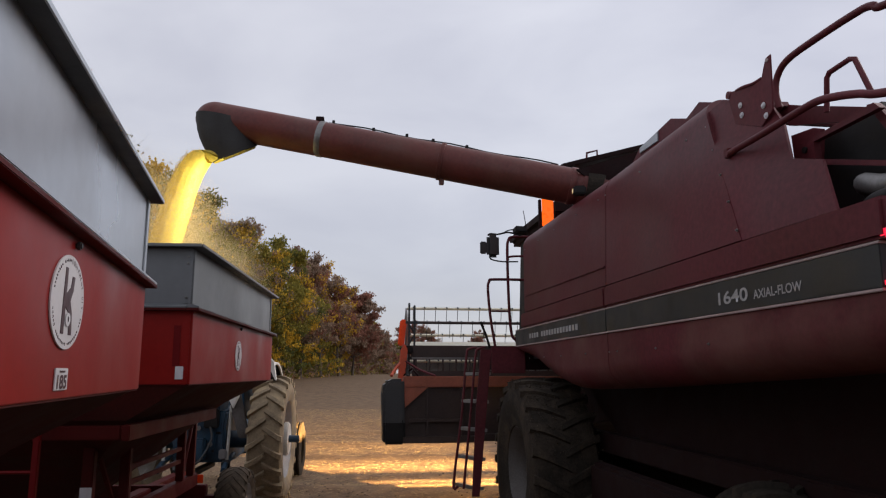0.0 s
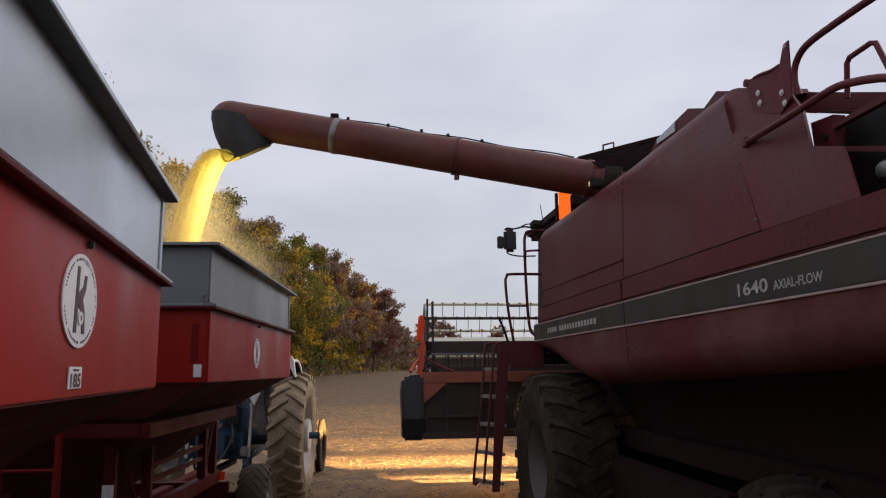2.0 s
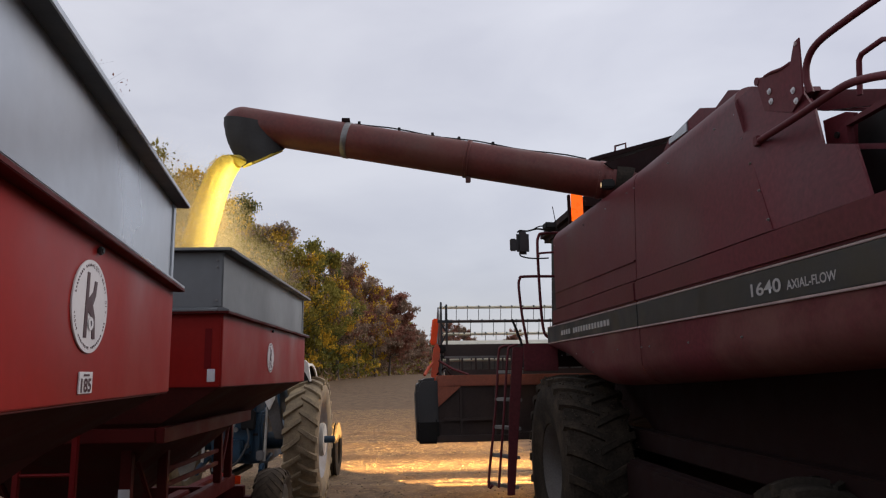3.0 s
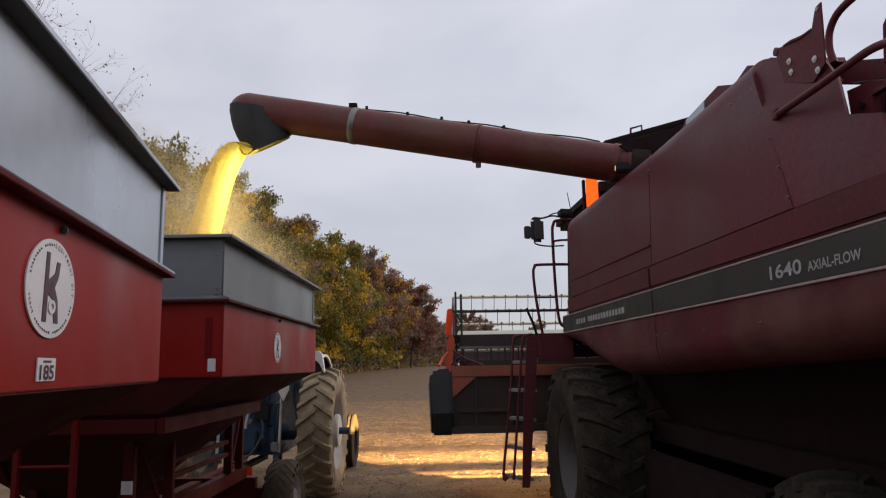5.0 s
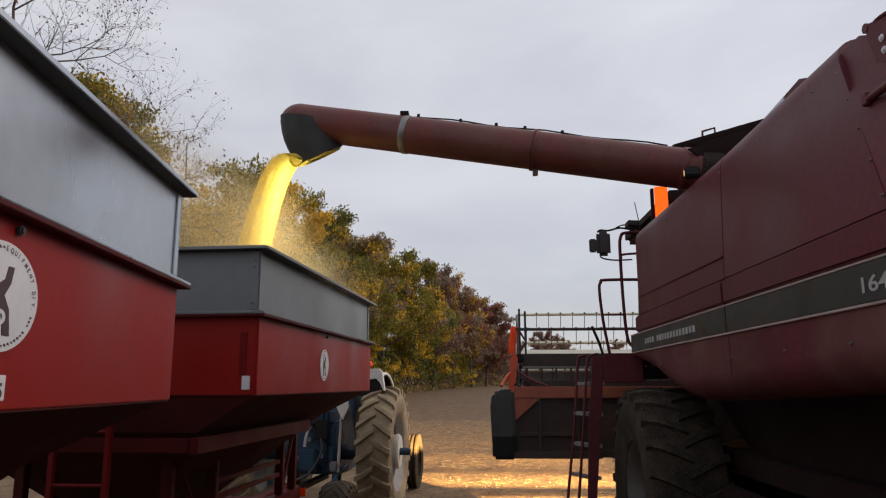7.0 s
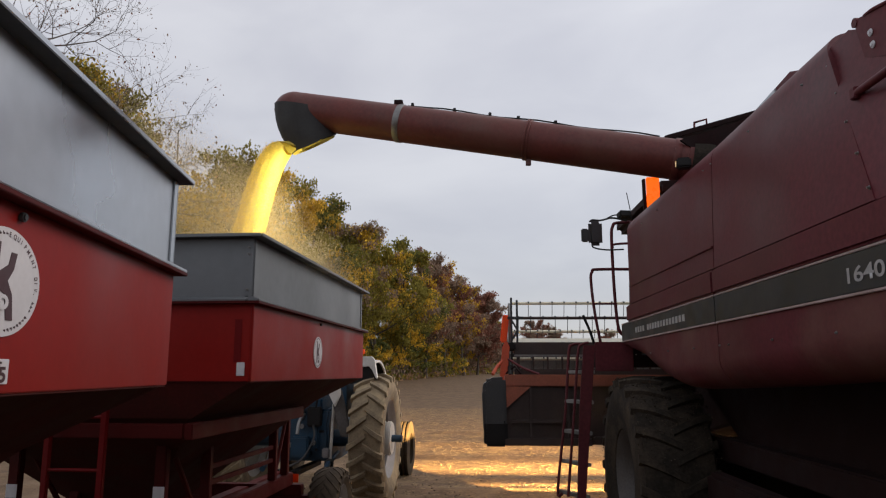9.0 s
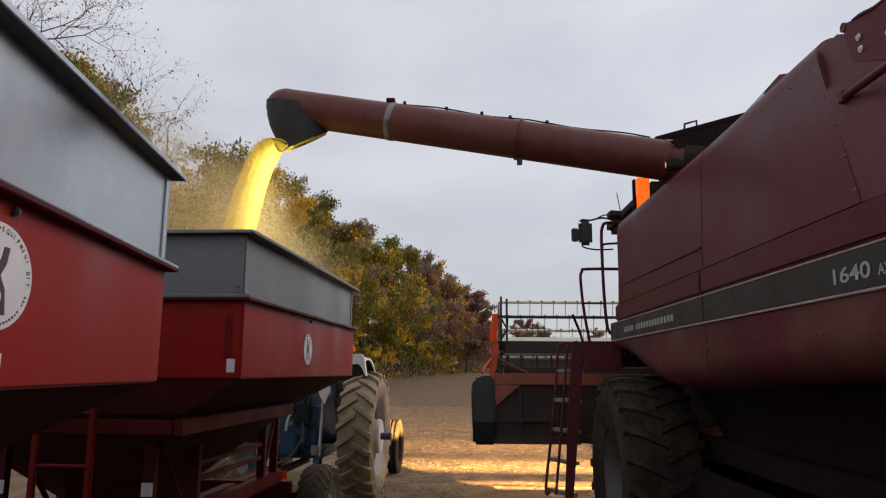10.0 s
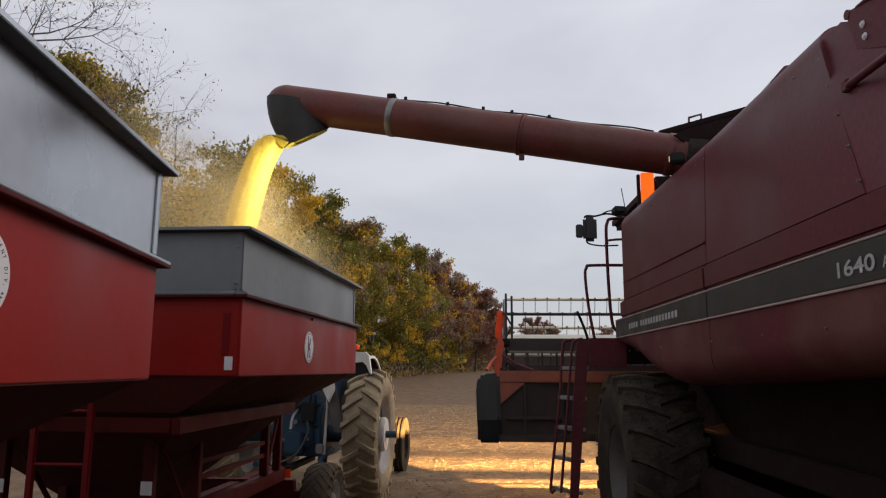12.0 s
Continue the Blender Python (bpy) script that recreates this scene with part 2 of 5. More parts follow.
def part(name, bm, mat, parent, label="", smooth=40):
    ob = link(name, bm, mat, smooth)
    ob.parent = parent
    if label:
        tagged(ob, label)
    return ob


def thing(name, m, label, category, group=""):
    ob = new(name)
    ob.matrix_world = m
    ob.empty_display_size = 0.2
    return tagged(ob, label, category, group)


def box(x0, x1, y0, y1, z0, z1, bev=0.006, bm=None):
    b = bmesh.new()
    bmesh.ops.create_cube(b, size=1)
    for v in b.verts:
        v.co = Vector(((x0 + x1) / 2 + v.co.x * (x1 - x0), (y0 + y1) / 2 + v.co.y * (y1 - y0), (z0 + z1) / 2 + v.co.z * (z1 - z0)))
    if bev:
        bmesh.ops.bevel(b, geom=b.edges[:], offset=bev, segments=2, affect="EDGES")
    return merge(bm, b)


def merge(bm, b):
    if bm is None:
        return b
    me = bpy.data.meshes.new("tmp")
    b.to_mesh(me)
    b.free()
    bm.from_mesh(me)
    bpy.data.meshes.remove(me)
    return bm


def moved(b, m):
    bmesh.ops.transform(b, matrix=m, verts=b.verts)
    return b


def prism(poly, axis, a, c, bev=0.006, bm=None):
    """A polygon of (u, v), pushed from a to c along an axis; u, v are the other two axes in order."""
    b = bmesh.new()

    def at(u, v, w):
        return {"x": (w, u, v), "y": (u, w, v), "z": (u, v, w)}[axis]
    lo = [b.verts.new(at(u, v, a)) for u, v in poly]
    hi = [b.verts.new(at(u, v, c)) for u, v in poly]
    b.faces.new(lo)
    b.faces.new(hi[::-1])
    n = len(poly)
    for i in range(n):
        b.faces.new((lo[i], hi[i], hi[(i + 1) % n], lo[(i + 1) % n]))
    bmesh.ops.recalc_face_normals(b, faces=b.faces)
    if bev:
        bmesh.ops.bevel(b, geom=b.edges[:], offset=bev, segments=2, affect="EDGES")
    return merge(bm, b)


def curve_points(pts, steps=6):
    pts = [Vector(p) for p in pts]
    if len(pts) < 3:
        return pts
    out = []
    ext = [pts[0] * 2 - pts[1]] + pts + [pts[-1] * 2 - pts[-2]]
    for i in range(1, len(ext) - 2):
        p0, p1, p2, p3 = ext[i - 1:i + 3]
        for k in range(steps):
            t = k / steps
            out.append(0.5 * (2 * p1 + (p2 - p0) * t + (2 * p0 - 5 * p1 + 4 * p2 - p3) * t * t + (3 * p1 - p0 - 3 * p2 + p3) * t ** 3))
    out.append(pts[-1])
    return out


def tube(pts, r, n=10, smooth=0, bm=None, radii=None):
    b = bm if bm is not None else bmesh.new()
    pts = curve_points(pts, smooth) if smooth else [Vector(p) for p in pts]
    rings = []
    ref = None
    for i, p in enumerate(pts):
        d = (pts[min(i + 1, len(pts) - 1)] - pts[max(i - 1, 0)]).normalized()
        if ref is None:
            ref = d.orthogonal().normalized()
        ref = (ref - d * ref.dot(d)).normalized()
        side = d.cross(ref)
        rr = radii[i] if radii else r
        rings.append([b.verts.new(p + (ref * math.cos(2 * math.pi * k / n) + side * math.sin(2 * math.pi * k / n)) * rr) for k in range(n)])
    for a, c in zip(rings, rings[1:]):
        for k in range(n):
            b.faces.new((a[k], a[(k + 1) % n], c[(k + 1) % n], c[k]))
    b.faces.new(rings[0][::-1])
    b.faces.new(rings[-1])
    return b


def lathe(profile, n=48, bm=None):
    """A profile of (radius, x), turned round the x axis; closed on itself."""
    b = bm if bm is not None else bmesh.new()
    rings = [[b.verts.new((x, r * math.cos(2 * math.pi * k / n), r * math.sin(2 * math.pi * k / n))) for k in range(n)] for r, x in profile]
    m = len(rings)
    for i in range(m):
        a, c = rings[i], rings[(i + 1) % m]
        for k in range(n):
            b.faces.new((a[k], a[(k + 1) % n], c[(k + 1) % n], c[k]))
    return b


def disc_x(r, x0, x1, n=40, bev=0.0, bm=None):
    b = bmesh.new()
    bmesh.ops.create_cone(b, segments=n, radius1=r, radius2=r, depth=x1 - x0, cap_ends=True)
    moved(b, pose((x0 + x1) / 2, 0, 0, 0, 90, 0))
    if bev:
        sharp = [e for e in b.edges if len(e.link_faces) == 2 and e.calc_face_angle(0) > 1]
        bmesh.ops.bevel(b, geom=sharp, offset=bev, segments=2, affect="EDGES")
    return merge(bm, b)


def bolt(p, r, mat, parent, axis="x", h=0.012):
    b = disc_x(r, -h, 0, 14, h * 0.35)
    disc_x(r * 0.55, -h * 2.0, -h, 6, 0, b)
    turn = {"x": pose(*p), "y": pose(*p, 0, 0, 90), "z": pose(*p, 0, 90, 0)}[axis]
    return part("bolt", moved(b, turn), mat, parent, smooth=30)


# ---- ground ----
def rise(y):
    return 1.45 * (1 - math.cos(math.pi * min(max((y - 28) / 100, 0), 1))) / 2


def ground_height(x, y):
    d = math.hypot(x, y - 12)
    k = max(0.0, 1 - d / 18)
    h = rise(y)
    if k > 0:
        h += k * 0.020 * noise.noise((x * 0.7, y * 0.7, 0)) + k * 0.010 * noise.noise((x * 2.3, y * 2.3, 3)) + k * 0.003 * noise.noise((x * 6, y * 7, 5))
        wob = 0.25 * noise.noise((x * 0.6, 0, 20))
        for crest, high, wide in ((11.0, 0.05, 0.25), (12.1, 0.055, 0.20), (14.9, 0.075, 0.28), (17.8, 0.05, 0.4), (21.0, 0.06, 0.5)):
            h += high * math.exp(-((y - crest - wob) / wide) ** 2) * (0.75 + 0.5 * noise.noise((x * 1.7, crest, 4)))
    return h


def axis_steps(lo, hi, fine_lo, fine_hi, step):
    out = list(np.arange(fine_lo, fine_hi + step / 2, step))
    s, v = step, fine_hi
    while v < hi:
        s *= 1.25
        v += s
        out.append(min(v, hi))
    s, v = step, fine_lo
    while v > lo:
        s *= 1.25
        v -= s
        out.insert(0, max(v, lo))
    return out


def build_ground():
    xs = axis_steps(-1500, 1500, -6, 5, 0.07)
    ys = axis_steps(-600, 2500, 6, 32, 0.09)
    verts = [(x, y, ground_height(x, y)) for y in ys for x in xs]
    nx = len(xs)
    faces = [(j * nx + i, j * nx + i + 1, (j + 1) * nx + i + 1, (j + 1) * nx + i) for j in range(len(ys) - 1) for i in range(nx - 1)]
    me = bpy.data.meshes.new("ground")
    me.from_pydata(verts, [], faces)
    me.shade_smooth()
    m = material("chaff_covered_soil", (0.135, 0.090, 0.058), 0.95, var=0.55, scale=2.6, fine=34, bump=0.09, dirt=(0.225, 0.165, 0.10), dirt_amount=0.6, spec=0.1, dist=0.008)
    me.materials.append(m)
    ob = new("ground", me)
    return tagged(ob, "harvested brown bean field with trampled straw chaff", "ground", kind="structure")


build_ground()


# ---- wheels ----
def wheel(parent, cx, cy, cz, R, W, rim_r, tyre_mat, rim_mat, lugs, lug_h=0.04, yaw=0, dish=0.06):
    """A lugged tyre and its rim, the axle along x, the outer side towards +x if dish > 0."""
    at = pose(cx, cy, cz, 0, 0, yaw)
    h = W / 2
    rc = R - lug_h
    prof = [(rim_r, -h * 0.72), (rim_r + 0.03, -h * 0.86), ((rim_r + rc) / 2, -h * 1.0), (rc - 0.09, -h * 0.97), (rc - 0.03, -h * 0.86), (rc - 0.008, -h * 0.55), (rc, 0),
            (rc - 0.008, h * 0.55), (rc - 0.03, h * 0.86), (rc - 0.09, h * 0.97), ((rim_r + rc) / 2, h * 1.0), (rim_r + 0.03, h * 0.86), (rim_r, h * 0.72)]
    tyre = part("tyre", lathe(prof, 56), tyre_mat, parent)
    tyre.matrix_basis = at
    # chevron lugs, left and right in turn
    for side in (-1, 1):
        b = bmesh.new()
        rows = []
        for s in np.linspace(0, 1, 7):
            x = side * (h * 0.99 * (1 - s) - 0.07 * h * s)
            ang = 0.19 * s ** 1.1 * (0.8 / R)
            rr = rc - 0.008 - 0.045 * max(0.0, 0.55 - s) ** 1.5 * 2
            wd = (0.034 + 0.010 * (1 - s)) * R / 0.8
            ring = []
            for o, q in ((-wd, -0.02), (-wd * 0.7, lug_h), (wd * 0.7, lug_h), (wd, -0.02)):
                a = ang + o / R
                ring.append(b.verts.new((x, (rr + q) * math.sin(a), (rr + q) * math.cos(a))))
            rows.append(ring)
        for a, c in zip(rows, rows[1:]):
            for k in range(4):
                b.faces.new((a[k], a[(k + 1) % 4], c[(k + 1) % 4], c[k]))
        b.faces.new(rows[0])
        b.faces.new(rows[-1][::-1])
        first = part("lug", b, tyre_mat, tyre, smooth=50)
        for i in range(lugs):
            turn = Matrix.Rotation(2 * math.pi * (i + (0.5 if side > 0 else 0)) / lugs, 4, "X")
            if i == 0:
                first.matrix_basis = turn
            else:
                o = new("lug", first.data)
                o.parent = tyre
                o.matrix_basis = turn
    q = dish
    rimp = [(rim_r + 0.012, -h * 0.72), (rim_r + 0.03, -h * 0.80), (rim_r + 0.012, -h * 0.70), (rim_r - 0.05, -h * 0.45), (rim_r - 0.06, h * 0.45), (rim_r - 0.01, h * 0.62), (rim_r + 0.028, h * 0.80),
            (rim_r + 0.02, h * 0.83), (rim_r - 0.02, h * 0.66), (rim_r - 0.075, h * 0.45), (rim_r - 0.085, q), (rim_r * 0.62, q * 1.1), (0.16, q * 0.4), (0.02, q * 0.4),
            (0.02, q * 0.4 - 0.02), (0.16, q * 0.4 - 0.02), (rim_r * 0.62, q * 1.1 - 0.02), (rim_r - 0.1, q - 0.02), (rim_r - 0.08, -h * 0.45), (rim_r - 0.02, -h * 0.66)]
    rim = part("rim", lathe(rimp, 48), rim_mat, parent)
    rim.matrix_basis = at
    hub = disc_x(0.10, q * 0.4, q * 0.4 + 0.09, 24, 0.008)
    part("hub", hub, rim_mat, rim)
    for k in range(8):
        a = 2 * math.pi * k / 8
        bolt((q * 0.4 + 0.012, 0.135 * math.cos(a), 0.135 * math.sin(a)), 0.014, M_STEEL, rim).matrix_basis = Matrix.Identity(4)
    return tyre


# ---- combine harvester ----
PX = 1.76                      # the plane of its side panels
combine = thing("combine_harvester", pose(0, 0, 0), "faded maroon combine harvester with charcoal side stripe, unloading auger out", "combine harvester")


def sheet(pts, t):
    """A flat sheet of thickness t with this outline in space."""
    b = bmesh.new()
    pts = [Vector(p) for p in pts]
    n = (pts[1] - pts[0]).cross(pts[-1] - pts[0]).normalized() * t
    lo, hi = [b.verts.new(p) for p in pts], [b.verts.new(p + n) for p in pts]
    b.faces.new(lo)
    b.faces.new(hi[::-1])
    for k in range(len(pts)):
        q = (k + 1) % len(pts)
        b.faces.new((lo[k], hi[k], hi[q], lo[q]))
    return b


def rolled_panel(rear, front, z0, steps, name, slant=0.0):
    """An upper side panel whose top edge rolls inwards. rear, front: y, lean inwards at the top, height of the top; slant: how far the rear edge leans forward."""
    b = bmesh.new()
    rings = []
    R = 0.13
    for i in range(steps + 1):
        f = i / steps
        y0, lean, zt = (rear[k] * (1 - f) + front[k] * f for k in range(3))
        prof = [(0.03, z0), (0.0, z0 + 0.004), (0.0, z0 + 0.25), (0.0, zt - R)]
        for k in range(1, 9):
            a = math.pi / 2 * k / 8
            prof.append((R * (1 - math.cos(a)), zt - R + R * math.sin(a)))
        prof += [(0.50, zt + 0.01), (0.50, zt - 0.02), (0.20, zt - 0.03), (0.03, zt - R - 0.02)]
        ring = []
        for x, z in prof:
            k = max(0.0, (z - z0) / (zt - z0))
            ring.append(b.verts.new((PX + x + lean * k, y0 + slant * k * (1 - f), z)))
        rings.append(ring)
    n = len(rings[0])
    for a, c in zip(rings, rings[1:]):
        for k in range(n):
            b.faces.new((a[k], a[(k + 1) % n], c[(k + 1) % n], c[k]))
    b.faces.new(rings[0])
    b.faces.new(rings[-1][::-1])
    return part(name, b, M_COMBINE, combine, smooth=30)


def belly(y):
    """Lower edge of the side shield along its length."""
    ys = [2.05, 2.34, 3.09, 4.66, 5.35, 5.63, 5.95, 6.30, 6.66, 7.23]
    zs = [1.690, 1.676, 1.632, 1.560, 1.540, 1.545, 1.590, 1.670, 1.770, 1.915]
    return float(np.interp(y, ys, zs))


def lower_shield(y0, y1, name):
    b = bmesh.new()
    rings = []
    for y in np.linspace(y0, y1, 24):
        z = belly(y)
        roll = min(0.16, 1.925 - z)
        prof = [(PX, 1.93), (PX, z + roll)]
        for k in range(1, 7):
            a = math.pi / 2 * k / 6
            prof.append((PX + roll * 1.15 * (1 - math.cos(a)), z + roll * (1 - math.sin(a))))
        prof += [(PX + 0.5, z + 0.01), (PX + 0.5, z + 0.03), (PX + 0.04, 1.93)]
        rings.append([b.verts.new((x, y, zz)) for x, zz in prof])
    n = len(rings[0])
    for a, c in zip(rings, rings[1:]):
        for k in range(n):
            b.faces.new((a[k], a[(k + 1) % n], c[(k + 1) % n], c[k]))
    b.faces.new(rings[0])
    b.faces.new(rings[-1][::-1])
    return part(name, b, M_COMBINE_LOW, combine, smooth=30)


def build_combine_body():
    rolled_panel((4.655, 0.03, 3.03), (6.87, 0.0, 3.03), 2.245, 6, "front_side_panel")
    rolled_panel((2.955, 0.10, 3.10), (4.643, 0.03, 3.03), 2.245, 6, "rear_side_panel", slant=0.45)
    # raised crease strip across the front panel
    part("panel_crease", prism([(4.66, 2.372), (4.66, 2.384), (6.86, 2.410), (6.86, 2.398)], "x", PX - 0.006, PX + 0.02, 0.002), M_COMBINE, combine)
    for y0, y1, nm in ((4.655, 6.95, "front_belt_panel"), (2.08, 4.643, "rear_belt_panel")):
        part(nm, box(PX - 0.02, PX + 0.06, y0, y1, 2.098, 2.24, 0.012), M_COMBINE, combine)
    for y0, y1, nm in ((4.655, 7.22, "front_stripe"), (2.12, 4.643, "rear_stripe")):
        part(nm, box(PX - 0.010, PX + 0.05, y0, y1, 1.938, 2.084, 0.003), M_STRIPE, combine, "charcoal decal stripe")
        part("pinstripe", box(PX - 0.012, PX + 0.03, y0, y1, 2.085, 2.095, 0.002), M_PIN, combine, "thin pale pinstripe")
        part("pinstripe", box(PX - 0.012, PX + 0.03, y0, y1, 1.926, 1.937, 0.002), M_PIN, combine, "thin pale pinstripe")
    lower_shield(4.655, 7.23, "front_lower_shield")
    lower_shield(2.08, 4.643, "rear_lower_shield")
    # dark backing closes the joints
    part("inner_wall", box(PX + 0.09, PX + 0.14, 2.2, 6.9, 1.80, 2.25, 0.0), M_BLACK, combine)
    # plate behind the rear panel, cut back towards the engine opening
    part("engine_side_plate", sheet([(1.768, 3.247, 2.250), (1.842, 3.567, 2.971), (1.880, 3.230, 3.025), (1.905, 2.876, 2.865), (1.890, 2.774, 2.736), (1.850, 2.683, 2.551), (1.830, 2.464, 2.479), (1.760, 2.316, 2.243)], 0.012), M_COMBINE, combine, smooth=20)
    # bracket with a torn, curled upper edge that rises into a pierced ear
    b = prism([(3.165, 2.995), (3.140, 3.030), (3.085, 3.018), (3.050, 3.014), (2.999, 3.000), (2.925, 2.988), (2.880, 2.994), (2.860, 3.035), (2.840, 3.070), (2.802, 3.074),
               (2.806, 2.960), (2.814, 2.816), (2.904, 2.769), (3.120, 2.852)], "x", 1.871, 1.879, 0.002)
    tube([(1.868, 3.165, 3.022), (1.905, 3.165, 3.022)], 0.020, 14, 0, b)
    tube([(1.875, 3.10, 3.020), (1.868, 3.03, 3.010), (1.870, 2.95, 2.994), (1.874, 2.885, 2.993)], 0.007, 6, 3, b)
    ear = part("latch_bracket", b, M_COMBINE, combine, "bolted bracket with a torn upper edge", smooth=20)
    # pale disc painted for the bright sky through the ear
    part("ear_sky_disc", moved(disc_x(0.009, -0.003, 0.003, 16), pose(1.869, 2.826, 3.055)), M_PIN, ear)
    for q in ((1.870, 3.061, 2.930), (1.870, 3.053, 2.878), (1.870, 2.876, 2.859), (1.870, 2.861, 2.805)):
        bolt(q, 0.015, M_REFLECT, combine, h=0.005)
    for k in range(5):
        f = k / 4
        bolt((PX + 0.004 + 0.085 * f, 2.985 + 0.36 * f, 2.30 + 0.62 * f), 0.008, M_STEEL, combine, h=0.006)
    for y in (6.80, 6.3, 5.8, 5.2, 4.72, 4.58, 4.0, 3.4):
        bolt((PX - 0.001, y, 2.86), 0.006, M_STEEL, combine, h=0.005)
        bolt((PX - 0.001, y - 0.1, 1.80), 0.007, M_STEEL, combine, h=0.005)
    # engine bay: dark cavity with box, crossbars, pulley and hoses
    part("engine_block", box(2.25, 3.6, 2.3, 2.9, 2.25, 2.62, 0.03), M_BLACK, combine)
    part("engine_pipe", tube([(1.95, 2.1, 2.36), (1.93, 2.25, 2.33), (1.95, 2.4, 2.37), (2.1, 2.5, 2.36)], 0.04, 12, 5), M_STEEL, combine)
    part("engine_pipe", tube([(1.9, 2.1, 2.29), (1.9, 2.3, 2.28), (1.98, 2.45, 2.27)], 0.025, 10, 5), M_RUBBER, combine)
    # side of the engine deck: framed openings, their shade drawn as black sheets, and bars
    part("screen_box_top", sheet([(1.950, 2.804, 2.637), (1.950, 2.317, 2.661), (1.950, 2.287, 2.631), (1.950, 2.670, 2.624)], 0.03), M_COMBINE, combine, smooth=20)
    part("screen_box_side", sheet([(1.950, 2.804, 2.637), (1.950, 2.670, 2.624), (1.950, 2.665, 2.548), (1.950, 2.783, 2.581)], 0.03), M_COMBINE, combine, smooth=20)
    part("screen_box_wall", sheet([(1.99, 2.873, 2.720), (1.99, 2.720, 2.704), (1.99, 2.673, 2.684), (1.99, 2.695, 2.551), (1.99, 2.865, 2.602)], 0.02), M_COMBINE, combine, smooth=20)
    # black disc drawn for the shade in a hole
    part("screen_box_hole_shade", moved(disc_x(0.014, -0.004, 0.004, 18), pose(1.945, 2.726, 2.604)), M_BLACK, combine)
    part("screen_box_shade_sheet", sheet([(2.060, 2.880, 2.684), (2.060, 2.404, 2.705), (2.060, 2.313, 2.536), (2.060, 2.328, 2.431), (2.060, 2.871, 2.597)], 0.02), M_BLACK, combine, smooth=20)
    part("engine_deck_bar", sheet([(1.930, 2.758, 2.575), (1.930, 2.179, 2.394), (1.930, 2.182, 2.374), (1.930, 2.746, 2.547)], 0.03), M_COMBINE, combine, smooth=20)
    part("engine_bay_shade_sheet", sheet([(2.050, 2.818, 2.588), (2.050, 2.289, 2.430), (2.050, 2.308, 2.296), (2.050, 2.708, 2.308)], 0.02), M_BLACK, combine, smooth=20)
    part("deck_beam", sheet([(2.350, 3.518, 3.133), (2.350, 2.698, 2.808), (2.350, 2.964, 2.839), (2.350, 3.405, 2.972)], 0.04), M_COMBINE, combine, smooth=20)
    part("screen_box_post", sheet([(2.000, 2.413, 2.691), (2.000, 2.368, 2.683), (2.000, 2.245, 2.510), (2.000, 2.287, 2.503)], 0.03), M_COMBINE, combine, smooth=20)
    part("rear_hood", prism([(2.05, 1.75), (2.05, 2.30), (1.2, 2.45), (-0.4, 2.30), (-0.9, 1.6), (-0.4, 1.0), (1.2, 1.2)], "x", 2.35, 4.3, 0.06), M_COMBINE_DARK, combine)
    part("tail_lamp", box(PX - 0.012, PX + 0.05, 2.06, 2.115, 2.10, 2.135, 0.006), M_TAIL, combine, "small red tail lens")
    part("tail_lamp", box(PX - 0.012, PX + 0.05, 2.06, 2.115, 1.94, 1.965, 0.006), M_TAIL, combine, "small red tail lens")
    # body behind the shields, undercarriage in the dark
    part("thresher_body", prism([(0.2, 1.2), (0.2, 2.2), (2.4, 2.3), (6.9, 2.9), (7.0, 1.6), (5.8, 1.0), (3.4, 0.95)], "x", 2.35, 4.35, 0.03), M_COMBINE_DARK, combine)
    # three dark boxes added to hide the bright ground beneath the body
    part("under_body_filler", box(2.6, 4.3, 0.9, 6.5, 0.10, 1.05, 0.05), M_COMBINE_DARK, combine)
    part("side_filler", box(2.02, 2.16, 3.95, 5.85, 0.13, 0.95, 0.03), M_COMBINE_DARK, combine)
    part("rear_filler", box(2.45, 2.6, 1.2, 3.9, 0.25, 1.2, 0.03), M_COMBINE_DARK, combine)
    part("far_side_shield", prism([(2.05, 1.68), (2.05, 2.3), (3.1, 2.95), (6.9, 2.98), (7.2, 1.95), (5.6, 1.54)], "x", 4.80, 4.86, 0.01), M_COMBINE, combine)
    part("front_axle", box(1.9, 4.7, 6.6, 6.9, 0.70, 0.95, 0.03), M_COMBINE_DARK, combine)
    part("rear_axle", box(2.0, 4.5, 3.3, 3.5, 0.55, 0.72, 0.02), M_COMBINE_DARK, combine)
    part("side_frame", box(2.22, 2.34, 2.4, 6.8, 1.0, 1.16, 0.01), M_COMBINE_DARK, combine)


def build_combine_rails():
    part("deck_handrail", tube([(1.800, 3.085, 2.691), (1.800, 2.792, 2.693), (1.800, 2.551, 2.700), (1.800, 2.427, 2.699), (1.800, 2.316, 2.676), (1.800, 2.201, 2.641), (1.800, 2.076, 2.596), (1.800, 1.600, 2.480)], 0.0155, 12, 5), M_COMBINE, combine)
    part("deck_handrail", tube([(2.080, 3.072, 2.930), (2.080, 3.093, 3.017), (2.080, 3.068, 3.095), (2.080, 2.975, 3.141), (2.080, 2.746, 3.144), (2.080, 2.495, 3.134), (2.080, 2.417, 3.117), (2.080, 2.350, 3.086), (2.080, 1.900, 3.020)], 0.0165, 12, 5), M_COMBINE, combine)
    part("deck_handrail", tube([(2.10, 2.77, 2.80), (2.10, 2.75, 2.95), (2.10, 2.73, 2.968), (2.10, 2.60, 2.972), (2.10, 2.57, 2.96), (2.10, 2.50, 2.79)], 0.012, 12), M_COMBINE, combine)
    part("rail_foot", box(1.785, 1.81, 3.06, 3.10, 2.67, 2.715, 0.004), M_COMBINE, combine)


